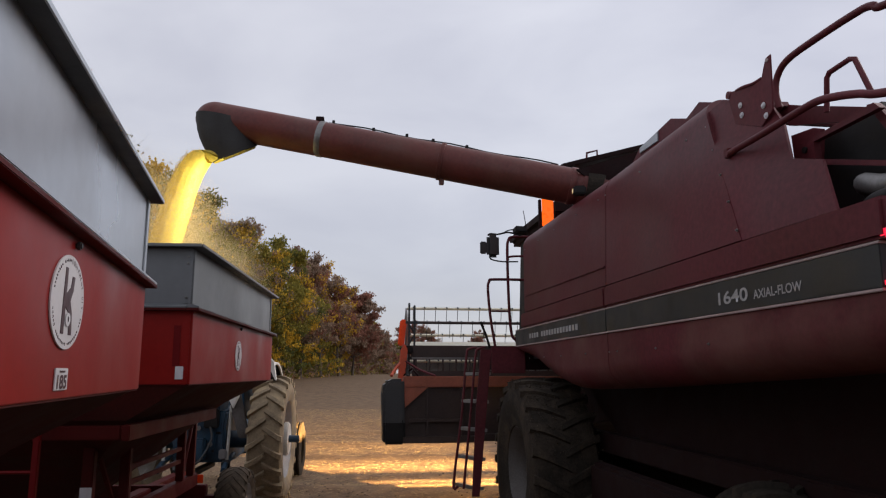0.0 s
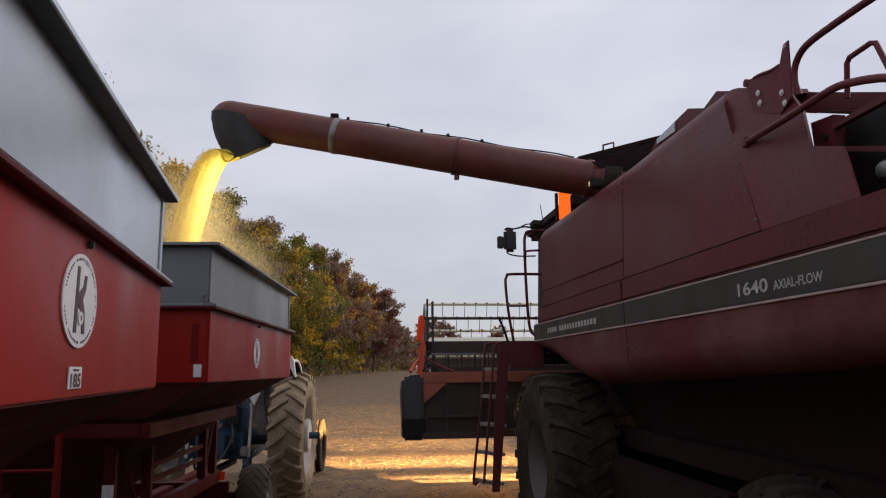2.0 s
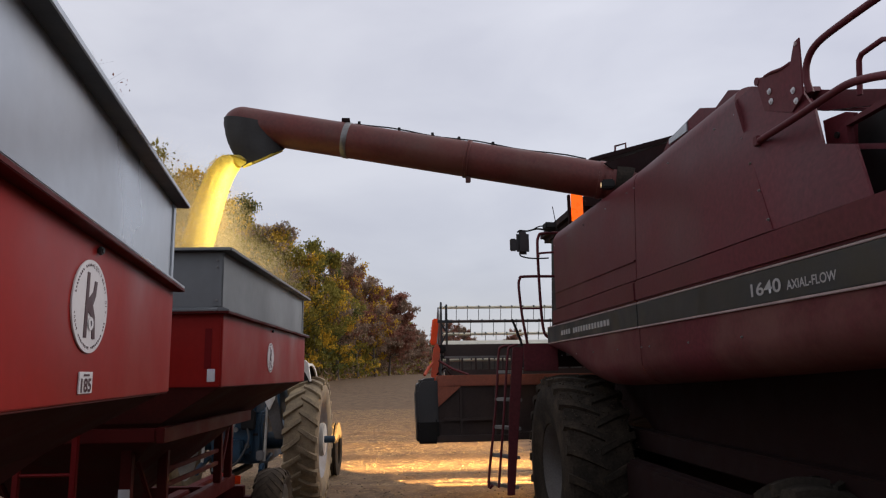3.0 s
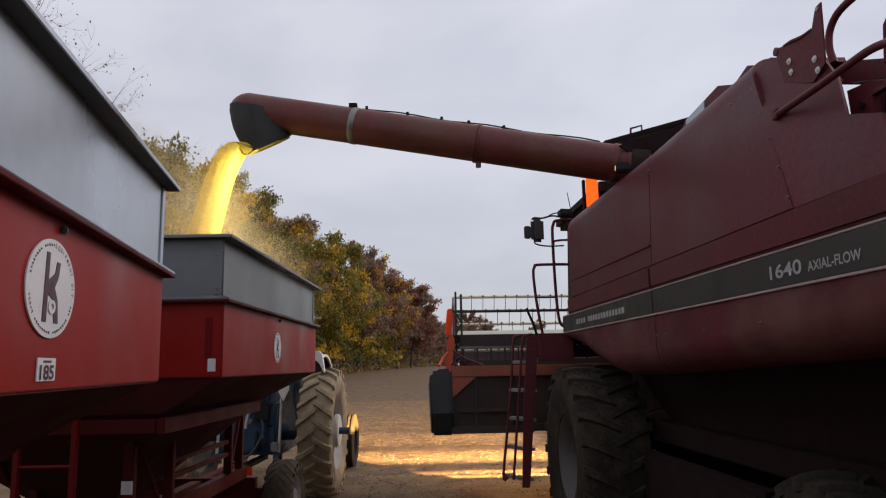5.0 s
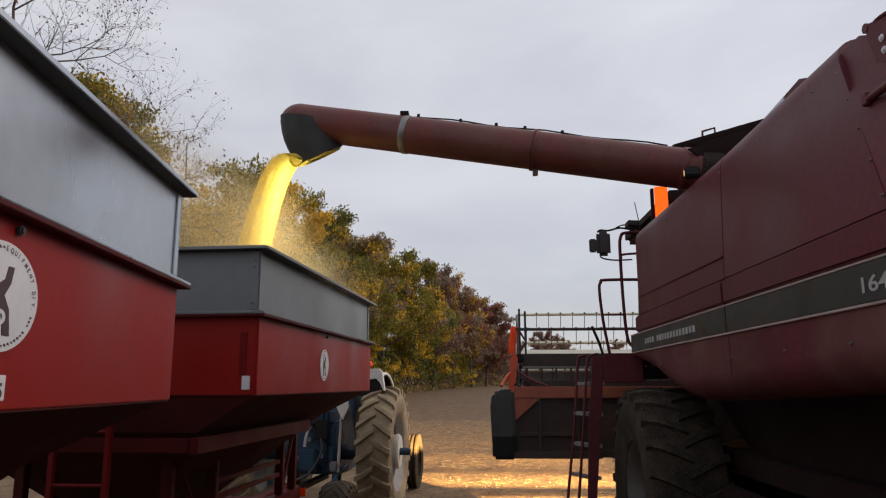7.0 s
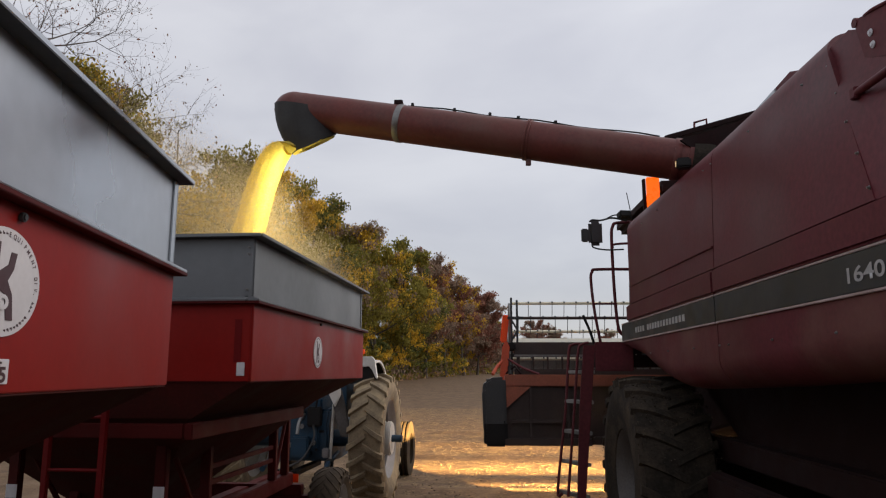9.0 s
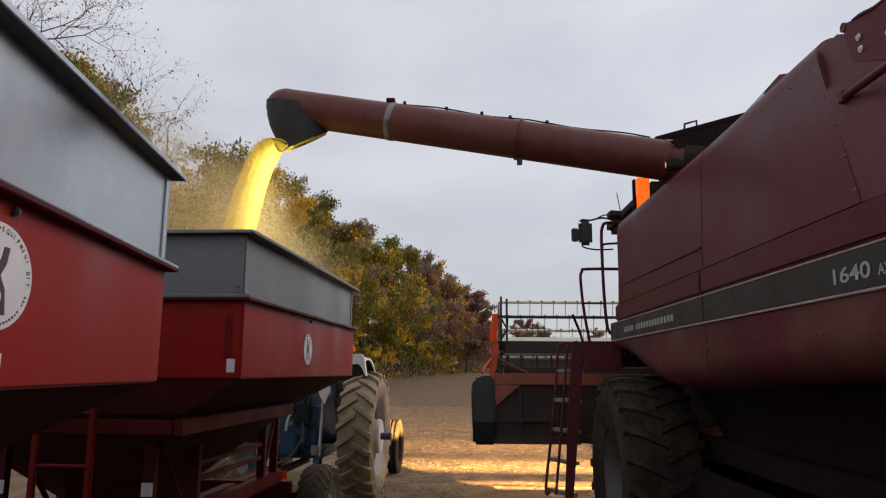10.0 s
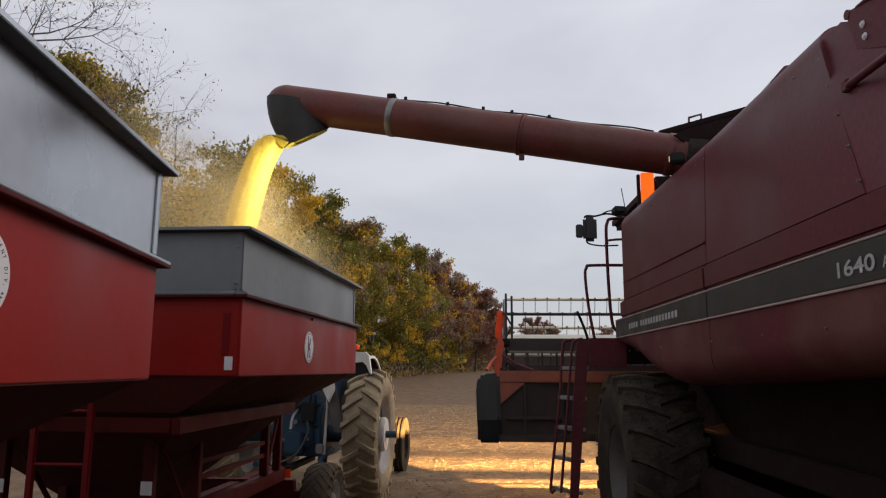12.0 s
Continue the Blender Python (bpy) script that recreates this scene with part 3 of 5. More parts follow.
def build_tank():
    part("tank_side", prism([(6.1, 2.95), (5.219, 3.419), (4.660, 3.465), (4.427, 3.381), (4.245, 3.429), (3.819, 3.260), (3.75, 2.95)], "x", 2.295, 2.32, 0.004), M_COMBINE, combine)
    part("tank_window", prism([(5.192, 3.369), (5.187, 3.413), (4.852, 3.438), (4.861, 3.362)], "x", 2.284, 2.30, 0.003), M_GALV, combine, "grey patch plate on the grain tank")
    part("tank_rear_wall", box(2.28, 4.5, 3.799, 3.839, 3.14, 3.260, 0.006), M_COMBINE, combine)
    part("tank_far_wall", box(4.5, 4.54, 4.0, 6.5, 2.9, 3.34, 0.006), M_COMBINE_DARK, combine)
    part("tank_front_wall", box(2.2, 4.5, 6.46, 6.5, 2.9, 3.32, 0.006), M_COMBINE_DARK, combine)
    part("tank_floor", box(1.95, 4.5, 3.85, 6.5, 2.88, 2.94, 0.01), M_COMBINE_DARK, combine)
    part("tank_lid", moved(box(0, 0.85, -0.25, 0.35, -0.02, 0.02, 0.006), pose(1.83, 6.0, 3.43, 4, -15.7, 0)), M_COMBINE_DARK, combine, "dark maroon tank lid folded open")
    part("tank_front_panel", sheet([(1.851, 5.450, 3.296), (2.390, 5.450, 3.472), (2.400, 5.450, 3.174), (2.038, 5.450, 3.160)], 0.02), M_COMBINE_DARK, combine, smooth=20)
    part("lid_handle", tube([(2.10, 5.90, 3.50), (2.105, 5.90, 3.585), (2.20, 5.90, 3.612), (2.20, 5.90, 3.52)], 0.010, 8), M_COMBINE, combine)


def auger_z(x):
    return 3.5885 + -0.2106 * x


def auger_y(x):
    return 5.948 - 0.183 * x


def build_auger():
    xs = [2.10, 0.79, -0.216, -1.13]
    part("auger_tube", tube([(x, auger_y(x), auger_z(x)) for x in xs], 0.150, 36), M_AUGER, combine, "dull red unloading auger tube")
    # domed end cap
    b = bmesh.new()
    bmesh.ops.create_uvsphere(b, u_segments=32, v_segments=16, radius=0.152)
    moved(b, Matrix.Translation((-1.13, auger_y(-1.13), auger_z(-1.13))) @ Matrix.Diagonal((1.12, 1, 0.99, 1)))
    part("auger_end_cap", b, M_AUGER, combine)
    along = Vector((-1, 0.183, 0.2106)).normalized()

    def ring(x, r, w, mat, name, label=""):
        c = Vector((x, auger_y(x), auger_z(x)))
        part(name, tube([c - along * w / 2, c - along * w * 0.4, c + along * w * 0.4, c + along * w / 2], r, 36, radii=[r - 0.003, r, r, r - 0.003]), mat, combine, label)
    ring(-0.219, 0.155, 0.05, M_STEEL, "clamp_band", "grey steel clamp band")
    ring(0.781, 0.160, 0.016, M_AUGER, "auger_flange")
    ring(0.801, 0.160, 0.016, M_AUGER, "auger_flange")
    ring(1.86, 0.158, 0.05, M_AUGER, "auger_flange")
    part("flange_lug", box(0.771, 0.811, auger_y(0.8) - 0.02, auger_y(0.8) + 0.02, auger_z(0.8) - 0.20, auger_z(0.8) - 0.15, 0.004), M_AUGER, combine)
    part("flange_lug", box(-0.27, -0.20, auger_y(-0.23) - 0.05, auger_y(-0.23) + 0.05, auger_z(-0.23) + 0.148, auger_z(-0.23) + 0.185, 0.004), M_COMBINE_DARK, combine, "small maroon box on the auger")
    # cable along the top with its clips
    pts = []
    for x in np.linspace(-0.16, 1.75, 14):
        pts.append((x, auger_y(x) - 0.02, auger_z(x) + 0.158 + 0.008 * math.sin(x * 9)))
    part("auger_cable", tube(pts, 0.006, 6), M_BLACK, combine)
    for x in (-0.12, 0.22, 0.50, 0.72, 1.0):
        part("cable_clip", box(x - 0.012, x + 0.012, auger_y(x) - 0.035, auger_y(x) - 0.005, auger_z(x) + 0.145, auger_z(x) + 0.178, 0.003), M_BLACK, combine)
    # elbow at the tank
    part("auger_elbow", tube([(1.92, 5.597, auger_z(1.92)), (2.10, 5.58, auger_z(2.1) - 0.02), (2.20, 5.57, 3.08), (2.22, 5.57, 2.9)], 0.160, 28, 5), M_AUGER, combine)
    part("elbow_collar", tube([(1.96, 5.59, auger_z(1.96)), (2.03, 5.58, auger_z(2.03)), (2.08, 5.57, auger_z(2.08) - 0.01)], 0.168, 28, 3), M_TYRE, combine, "worn rubber collar")
    # rubber boot: rings from the tube down to the open mouth
    b = bmesh.new()
    rings = []
    n = 28
    for f in np.linspace(0, 1, 7):
        c = Vector((-1.036, 6.130, 3.815)).lerp(Vector((-0.949, 6.130, 3.516)), f)
        u = Vector((0.260, 0.000, -0.052)).lerp(Vector((0.180, 0.000, 0.084)), f)
        c.x -= 0.030 * math.sin(math.pi * f)
        wy = 0.158 - 0.012 * f
        bulge = 1 + 0.06 * math.sin(math.pi * f)
        rings.append([b.verts.new(c + u * math.cos(2 * math.pi * k / n) * bulge + Vector((0, wy * math.sin(2 * math.pi * k / n) * bulge, 0.34 * wy * f * math.sin(2 * math.pi * k / n) + 0.004 * math.sin(5 * 2 * math.pi * k / n) * f))) for k in range(n)])
    inner = [[b.verts.new(rings[0][k].co.lerp(v.co, 1.0) * 1.0 + (sum((w.co for w in r), Vector()) / n - v.co) * 0.06) for k, v in enumerate(r)] for r in rings]
    for rs in (rings, inner):
        for a, c in zip(rs, rs[1:]):
            for k in range(n):
                b.faces.new((a[k], a[(k + 1) % n], c[(k + 1) % n], c[k]))
    for k in range(n):
        b.faces.new((rings[-1][k], rings[-1][(k + 1) % n], inner[-1][(k + 1) % n], inner[-1][k]))
    part("rubber_spout", b, M_RUBBER, combine, "dusty black rubber spout boot")


def build_cab():
    part("cab_body", prism([(6.95, 1.9), (6.95, 3.25), (8.35, 3.25), (8.55, 1.9)], "x", 2.10, 3.9, 0.04), M_BLACK, combine)
    part("cab_roof", box(2.02, 4.0, 6.75, 8.6, 3.20, 3.36, 0.05), M_COMBINE_DARK, combine)
    part("cab_corner_post", box(1.86, 1.885, 6.62, 6.66, 3.0, 3.33, 0.004), M_COMBINE_DARK, combine)
    part("warning_flag", box(1.885, 2.0, 6.6, 6.62, 3.06, 3.34, 0.008), M_AMBER, combine, "lit amber warning lens")
    part("antenna", tube([(1.84, 7.0, 3.05), (1.80, 7.0, 3.30)], 0.004, 6), M_BLACK, combine)
    part("roof_lamp", moved(box(-0.06, 0.06, -0.05, 0.05, -0.035, 0.035, 0.012), pose(1.86, 7.42, 3.18, -10, 0, 12)), M_BLACK, combine)
    lx, ly, lz = FIELD_FILL
    # lamp box added out of sight behind the tyre to brighten the field
    lamp = part("field_fill_box", box(lx - 0.09, lx + 0.09, ly - 0.09, ly + 0.045, lz - 0.06, lz + 0.06, 0.015), M_BLACK, combine, "black box of an added fill lamp")
    part("lens", box(lx - 0.075, lx + 0.075, ly + 0.046, ly + 0.052, lz - 0.045, lz + 0.045, 0.002), M_LENS, lamp, "faintly glowing lens of an added fill lamp")
    part("lamp_bracket", box(lx - 0.02, lx + 0.02, ly - 0.05, ly - 0.01, lz + 0.06, 1.02, 0.004), M_BLACK, lamp)
    d = 0.30
    # added housing plate and hood that keep the light off the axle and header
    part("back_plate", box(lx - 0.45, lx + 0.25, ly + 0.054, ly + 0.059, lz - 0.096, lz + 0.085, 0), M_BLACK, lamp)
    part("hood", box(lx - 0.45, lx + 0.25, ly + 0.08, ly + 0.07 + d, lz + 0.014, lz + 0.022, 0.002), M_BLACK, lamp)
    # edge below the lens and bars, added to cut the light into ground stripes
    part("beam_edge", box(lx - 0.45, lx + 0.25, ly + 0.06, ly + 0.07 + d, lz - 0.096, lz - 0.0725, 0.002), M_BLACK, lamp)
    for drop, thick in ((0.0675, 0.0058), (0.0595, 0.0042), (0.0519, 0.0090), (0.0328, 0.0048), (0.0206, 0.0020)):
        part("stripe_bar", box(lx - 0.45, lx + 0.25, ly + 0.068 + d, ly + 0.072 + d, lz - drop - thick / 2, lz - drop + thick / 2, 0), M_BLACK, lamp)
    for x in (lx - 0.19, lx + 0.25):
        part("beam_side", box(x - 0.004, x + 0.004, ly + 0.06, ly + 0.08 + d, lz - 0.096, lz - 0.010, 0), M_BLACK, lamp)
    # second added lamp box, aimed to brighten the grain stream
    lamp = part("spout_fill_box", moved(box(-0.05, 0.05, -0.05, 0.05, -0.035, 0.035, 0.012), pose(*SPOUT_FILL, 0, 0, -15)), M_BLACK, combine, "black box of an added fill lamp")
    part("lens", moved(box(-0.056, -0.050, -0.03, 0.03, -0.014, 0.014, 0.002), pose(*SPOUT_FILL, 0, 0, -15)), M_LENS, lamp, "faintly glowing lens of an added fill lamp")
    # mirror on its arm
    arm = part("mirror_arm", tube([(1.9, 7.5, 3.14), (1.78, 7.6, 3.19), (1.66, 7.6, 3.165), (1.58, 7.6, 3.17), (1.55, 7.6, 3.15)], 0.010, 8, 4), M_BLACK, combine)
    part("mirror_brace", tube([(1.86, 7.5, 2.85), (1.70, 7.58, 2.86), (1.58, 7.6, 2.89), (1.57, 7.6, 2.95)], 0.008, 8, 4), M_BLACK, combine)
    part("mirror_brace", tube([(1.92, 7.5, 3.19), (1.80, 7.58, 3.215), (1.70, 7.6, 3.17)], 0.007, 8, 4), M_BLACK, combine)
    part("mirror_head", box(1.535, 1.672, 7.56, 7.63, 2.905, 3.160, 0.030), M_GLASS_DK, combine, "black mirror housing")
    part("spot_mirror", box(1.465, 1.535, 7.585, 7.625, 2.945, 3.08, 0.010), M_GLASS_DK, combine)
    # platform, handrails and lever
    part("platform", box(1.52, 2.2, 7.25, 8.1, 1.70, 1.90, 0.012), M_COMBINE_DARK, combine)
    part("platform_edge", box(1.50, 1.85, 7.22, 7.26, 1.66, 1.93, 0.008), M_COMBINE, combine)
    part("handrail", tube([(1.62, 7.6, 1.93), (1.57, 7.6, 2.25), (1.545, 7.6, 2.55), (1.56, 7.6, 2.64), (1.62, 7.6, 2.665), (2.12, 7.6, 2.665)], 0.015, 10, 5), M_COMBINE, combine)
    part("handrail", tube([(1.86, 7.6, 2.0), (1.80, 7.6, 2.08), (1.775, 7.6, 2.4), (1.765, 7.6, 2.95), (1.78, 7.6, 3.10), (1.84, 7.6, 3.14), (2.12, 7.6, 3.145)], 0.016, 10, 5), M_COMBINE, combine)
    part("handrail", tube([(1.775, 7.6, 2.88), (1.80, 7.6, 2.92), (2.12, 7.6, 2.935)], 0.012, 10, 4), M_COMBINE, combine)
    part("handrail", tube([(1.56, 7.6, 2.32), (1.77, 7.6, 2.32)], 0.010, 8), M_COMBINE, combine)
    part("lever", tube([(1.54, 7.5, 1.92), (1.50, 7.5, 2.05), (1.44, 7.5, 2.20)], 0.013, 8, 4), M_BLACK, combine)
    # access ladder
    part("ladder_stringer", prism([(1.40, 1.90), (1.51, 1.90), (1.455, 1.3), (1.375, 0.46), (1.30, 0.46), (1.345, 1.3)], "y", 7.28, 7.305, 0.004), M_COMBINE, combine)
    part("ladder_rail", tube([(1.42, 7.6, 1.93), (1.34, 7.6, 1.915), (1.305, 7.6, 1.84), (1.26, 7.6, 1.3), (1.165, 7.6, 0.55), (1.20, 7.55, 0.52)], 0.014, 10, 4), M_COMBINE, combine)
    part("ladder_rail", tube([(1.47, 7.4, 1.93), (1.40, 7.4, 1.91), (1.365, 7.4, 1.83), (1.315, 7.4, 1.3), (1.235, 7.4, 0.52)], 0.013, 10, 4), M_COMBINE, combine)
    for z in (1.66, 1.38, 1.10, 0.82, 0.54):
        f = (z - 0.5) / 1.4
        xa, xb = 1.165 + 0.135 * f, 1.32 + 0.10 * f
        b = prism([(xa, 7.62), (xb + 0.02, 7.29), (xb + 0.10, 7.29), (xa + 0.08, 7.62)], "z", z - 0.022, z + 0.012, 0.004)
        part("ladder_step", b, M_STEEL, combine, "worn steel ladder tread")


def letters(body, bold):
    """A flat mesh of these characters in the built-in font, one unit high."""
    cu = bpy.data.curves.new("letters", "FONT")
    cu.body, cu.size, cu.offset = body, 1.0, bold
    ob = bpy.data.objects.new("letters", cu)
    scene.collection.objects.link(ob)
    me = bpy.data.meshes.new_from_object(ob.evaluated_get(bpy.context.evaluated_depsgraph_get()))
    bpy.data.objects.remove(ob)
    bpy.data.curves.remove(cu)
    return me


def text_on_side(body, y, z, height, name, label, width, bold):
    me = letters(body, bold)
    co = np.array([v.co[:] for v in me.vertices])
    lo, hi = co.min(0), co.max(0)
    # letters read from rear to front seen from the left side: text x runs towards -y
    for v in me.vertices:
        u = (v.co.x - lo[0]) / (hi[0] - lo[0]) * width
        w = (v.co.y - lo[1]) / (hi[1] - lo[1]) * height
        v.co = Vector((PX - 0.0125, y - u, z + w))
    me.materials.clear()
    me.materials.append(M_LETTER)
    o = new(name, me)
    o.parent = combine
    return tagged(o, label)


def build_lettering():
    text_on_side("1640", 3.165, 1.974, 0.060, "model_number", "worn silver number 1640", 0.250, 0.018)
    text_on_side("AXIAL-FLOW", 2.872, 1.974, 0.040, "side_lettering", "row of small worn silver letters", 0.335, 0.018)
    # the maker's name stays two plain rows of blocks
    y = 6.66
    for count, w in ((4, 0.085), (13, 0.080)):
        for k in range(count):
            part("name_block", box(PX - 0.0125, PX - 0.009, y - w * 0.62, y, 1.984, 2.028, 0.0), M_LETTER, combine, smooth=0)
            y -= w
        y -= 0.07


build_combine_body()
build_combine_rails()
build_tank()
build_auger()
build_cab()
build_lettering()
wheel(combine, 1.88, 6.74, 0.80, 0.83, 0.60, 0.35, M_TYRE, M_RIM_MUD, 22, 0.034, yaw=180, dish=0.10)
wheel(combine, 4.85, 6.72, 0.80, 0.83, 0.60, 0.37, M_TYRE, M_RIM_MUD, 22, 0.045, dish=0.10)
wheel(combine, 2.16, 3.45, 0.56, 0.58, 0.38, 0.30, M_TYRE, M_RIM_MUD, 18, 0.035, yaw=180, dish=0.06)
wheel(combine, 4.45, 3.40, 0.56, 0.58, 0.38, 0.30, M_TYRE, M_RIM_MUD, 18, 0.035, dish=0.06)



def caked_mud(cx, cy, cz, R, W):
    """Crumbs of soil and bits of straw that cling to the crown of a tyre."""
    rnd = random.Random(31)
    verts, faces = [], []
    for _ in range(1500):
        a, x = rnd.uniform(-1.35, 1.5), rnd.uniform(-0.5, 0.5) * W
        r = R - 0.034 + rnd.uniform(-0.004, 0.010)
        p = Vector((cx + x, cy + r * math.sin(a), cz + r * math.cos(a)))
        turn = Euler((rnd.random() * 6, rnd.random() * 6, rnd.random() * 6)).to_matrix()
        s = rnd.uniform(0.003, 0.009)
        shape = (0.2, 4.0, 0.2) if rnd.random() < 0.14 else (1.0, rnd.uniform(0.7, 1.5), rnd.uniform(0.6, 1.0))
        i = len(verts)
        verts += [p + turn @ Vector((v[0] * shape[0], v[1] * shape[1], v[2] * shape[2])) * s for v in ((1, 0, 0), (-1, 0, 0), (0, 1, 0), (0, -1, 0), (0, 0, 1), (0, 0, -1))]
        faces += [(i + a_, i + b_, i + c_) for a_, b_, c_ in ((0, 2, 4), (2, 1, 4), (1, 3, 4), (3, 0, 4), (2, 0, 5), (1, 2, 5), (3, 1, 5), (0, 3, 5))]
    me = bpy.data.meshes.new("caked_mud")
    me.from_pydata(verts, [], faces)
    me.materials.append(material("dry_tyre_mud", (0.060, 0.047, 0.036), 0.95, var=0.3, scale=12, bump=0, island=0.5, spec=0.1))
    ob = new("caked_mud", me)
    ob.parent = combine
    tagged(ob, "dry mud and straw caked on the tyre", kind="stuff")


caked_mud(1.88, 6.74, 0.80, 0.83, 0.60)


# ---- grain header on the front of the combine ----
header = thing("grain_header", pose(0, 0, 0), "wide raised grain header with a bat reel and worn red beam", "grain header")


def build_header():
    x0, x1 = 0.72, 6.1
    part("back_sheet", prism([(8.68, 1.50), (8.72, 1.50), (8.78, 0.98), (9.35, 0.88), (9.35, 0.855), (8.70, 0.86)], "x", x0, x1, 0.006), M_HEADER_BK, header, "dark dented back sheet")
    part("top_beam", box(x0 + 0.01, x1, 8.64, 8.78, 1.497, 1.625, 0.008), M_BEAM, header, "worn orange-red top beam")
    part("lower_beam", box(x0, 1.68, 8.60, 8.70, 0.855, 0.93, 0.008), M_HEADER_BK, header)
    part("lower_beam", box(1.70, x1, 8.62, 8.70, 0.875, 0.95, 0.008), M_HEADER_BK, header)
    for x in (1.0, 1.42, 1.95):
        part("back_rib", box(x, x + 0.03, 8.645, 8.69, 0.93, 1.49, 0.006), M_HEADER_BK, header)
    part("back_rib", box(0.80, 1.42, 8.65, 8.69, 1.09, 1.13, 0.006), M_HEADER_BK, header)
    part("gusset", prism([(0.735, 1.495), (1.02, 1.495), (0.745, 1.26)], "y", 8.645, 8.665, 0.003), M_BEAM, header)
    part("end_boot", prism([(0.47, 1.45), (0.50, 1.56), (0.55, 1.59), (0.735, 1.60), (0.745, 0.90), (0.72, 0.855), (0.52, 0.855), (0.485, 1.0)], "y", 8.60, 8.95, 0.035), M_BOOT, header, "black rubbery end shield")
    part("end_boot_foot", box(0.49, 0.75, 8.58, 8.97, 0.845, 1.12, 0.03), M_BLACK, header)
    part("end_sheet", prism([(8.9, 0.87), (8.9, 1.6), (9.6, 1.55), (11.0, 0.95), (11.0, 0.86)], "x", 0.70, 0.74, 0.008), M_ORANGE_RED, header)
    part("end_sheet", prism([(8.9, 0.87), (8.9, 1.6), (9.6, 1.55), (11.0, 0.95), (11.0, 0.86)], "x", 6.04, 6.08, 0.008), M_ORANGE_RED, header)
    part("floor_pan", box(x0, x1, 9.3, 10.6, 0.84, 0.87, 0.004), M_STEEL, header)
    part("cutter_bar", box(x0, x1, 10.6, 10.72, 0.83, 0.87, 0.006), M_STEEL, header)
    part("feed_auger", moved(disc_x(0.22, 0, 5.2, 32), pose(0.8, 9.35, 1.2)), M_HEADER_BK, header)
    part("feeder_house", prism([(7.2, 1.2), (7.2, 1.8), (8.7, 1.5), (8.7, 0.95)], "x", 2.75, 3.85, 0.02), M_COMBINE_DARK, header)
    # left end frame: leaning orange shield, reel arm and struts
    part("end_shield", moved(box(-0.035, 0.045, -0.06, 0.06, -0.17, 0.17, 0.016), pose(0.765, 9.45, 2.185, 0, 6, 0)), M_ORANGE, header, "bright orange end shield")
    part("reel_arm", prism([(0.685, 1.60), (0.775, 1.60), (0.805, 1.95), (0.765, 2.03), (0.72, 1.95)], "y", 9.0, 9.05, 0.008), M_ORANGE_RED, header, "orange-red reel arm")
    part("reel_arm_strut", tube([(0.60, 8.9, 1.63), (0.66, 9.0, 1.72), (0.735, 9.02, 1.80)], 0.020, 8), M_ORANGE_RED, header)
    part("reel_arm_strut", tube([(0.76, 9.02, 1.82), (0.95, 8.95, 1.70), (1.12, 8.75, 1.63)], 0.014, 8), M_COMBINE, header)
    part("reel_arm_strut", tube([(0.74, 9.02, 1.62), (0.86, 8.95, 1.72), (0.93, 8.9, 1.63)], 0.012, 8), M_COMBINE_DARK, header)
    part("reel_lift_cylinder", tube([(0.80, 8.9, 1.62), (0.80, 9.3, 1.95)], 0.022, 10), M_BLACK, header)


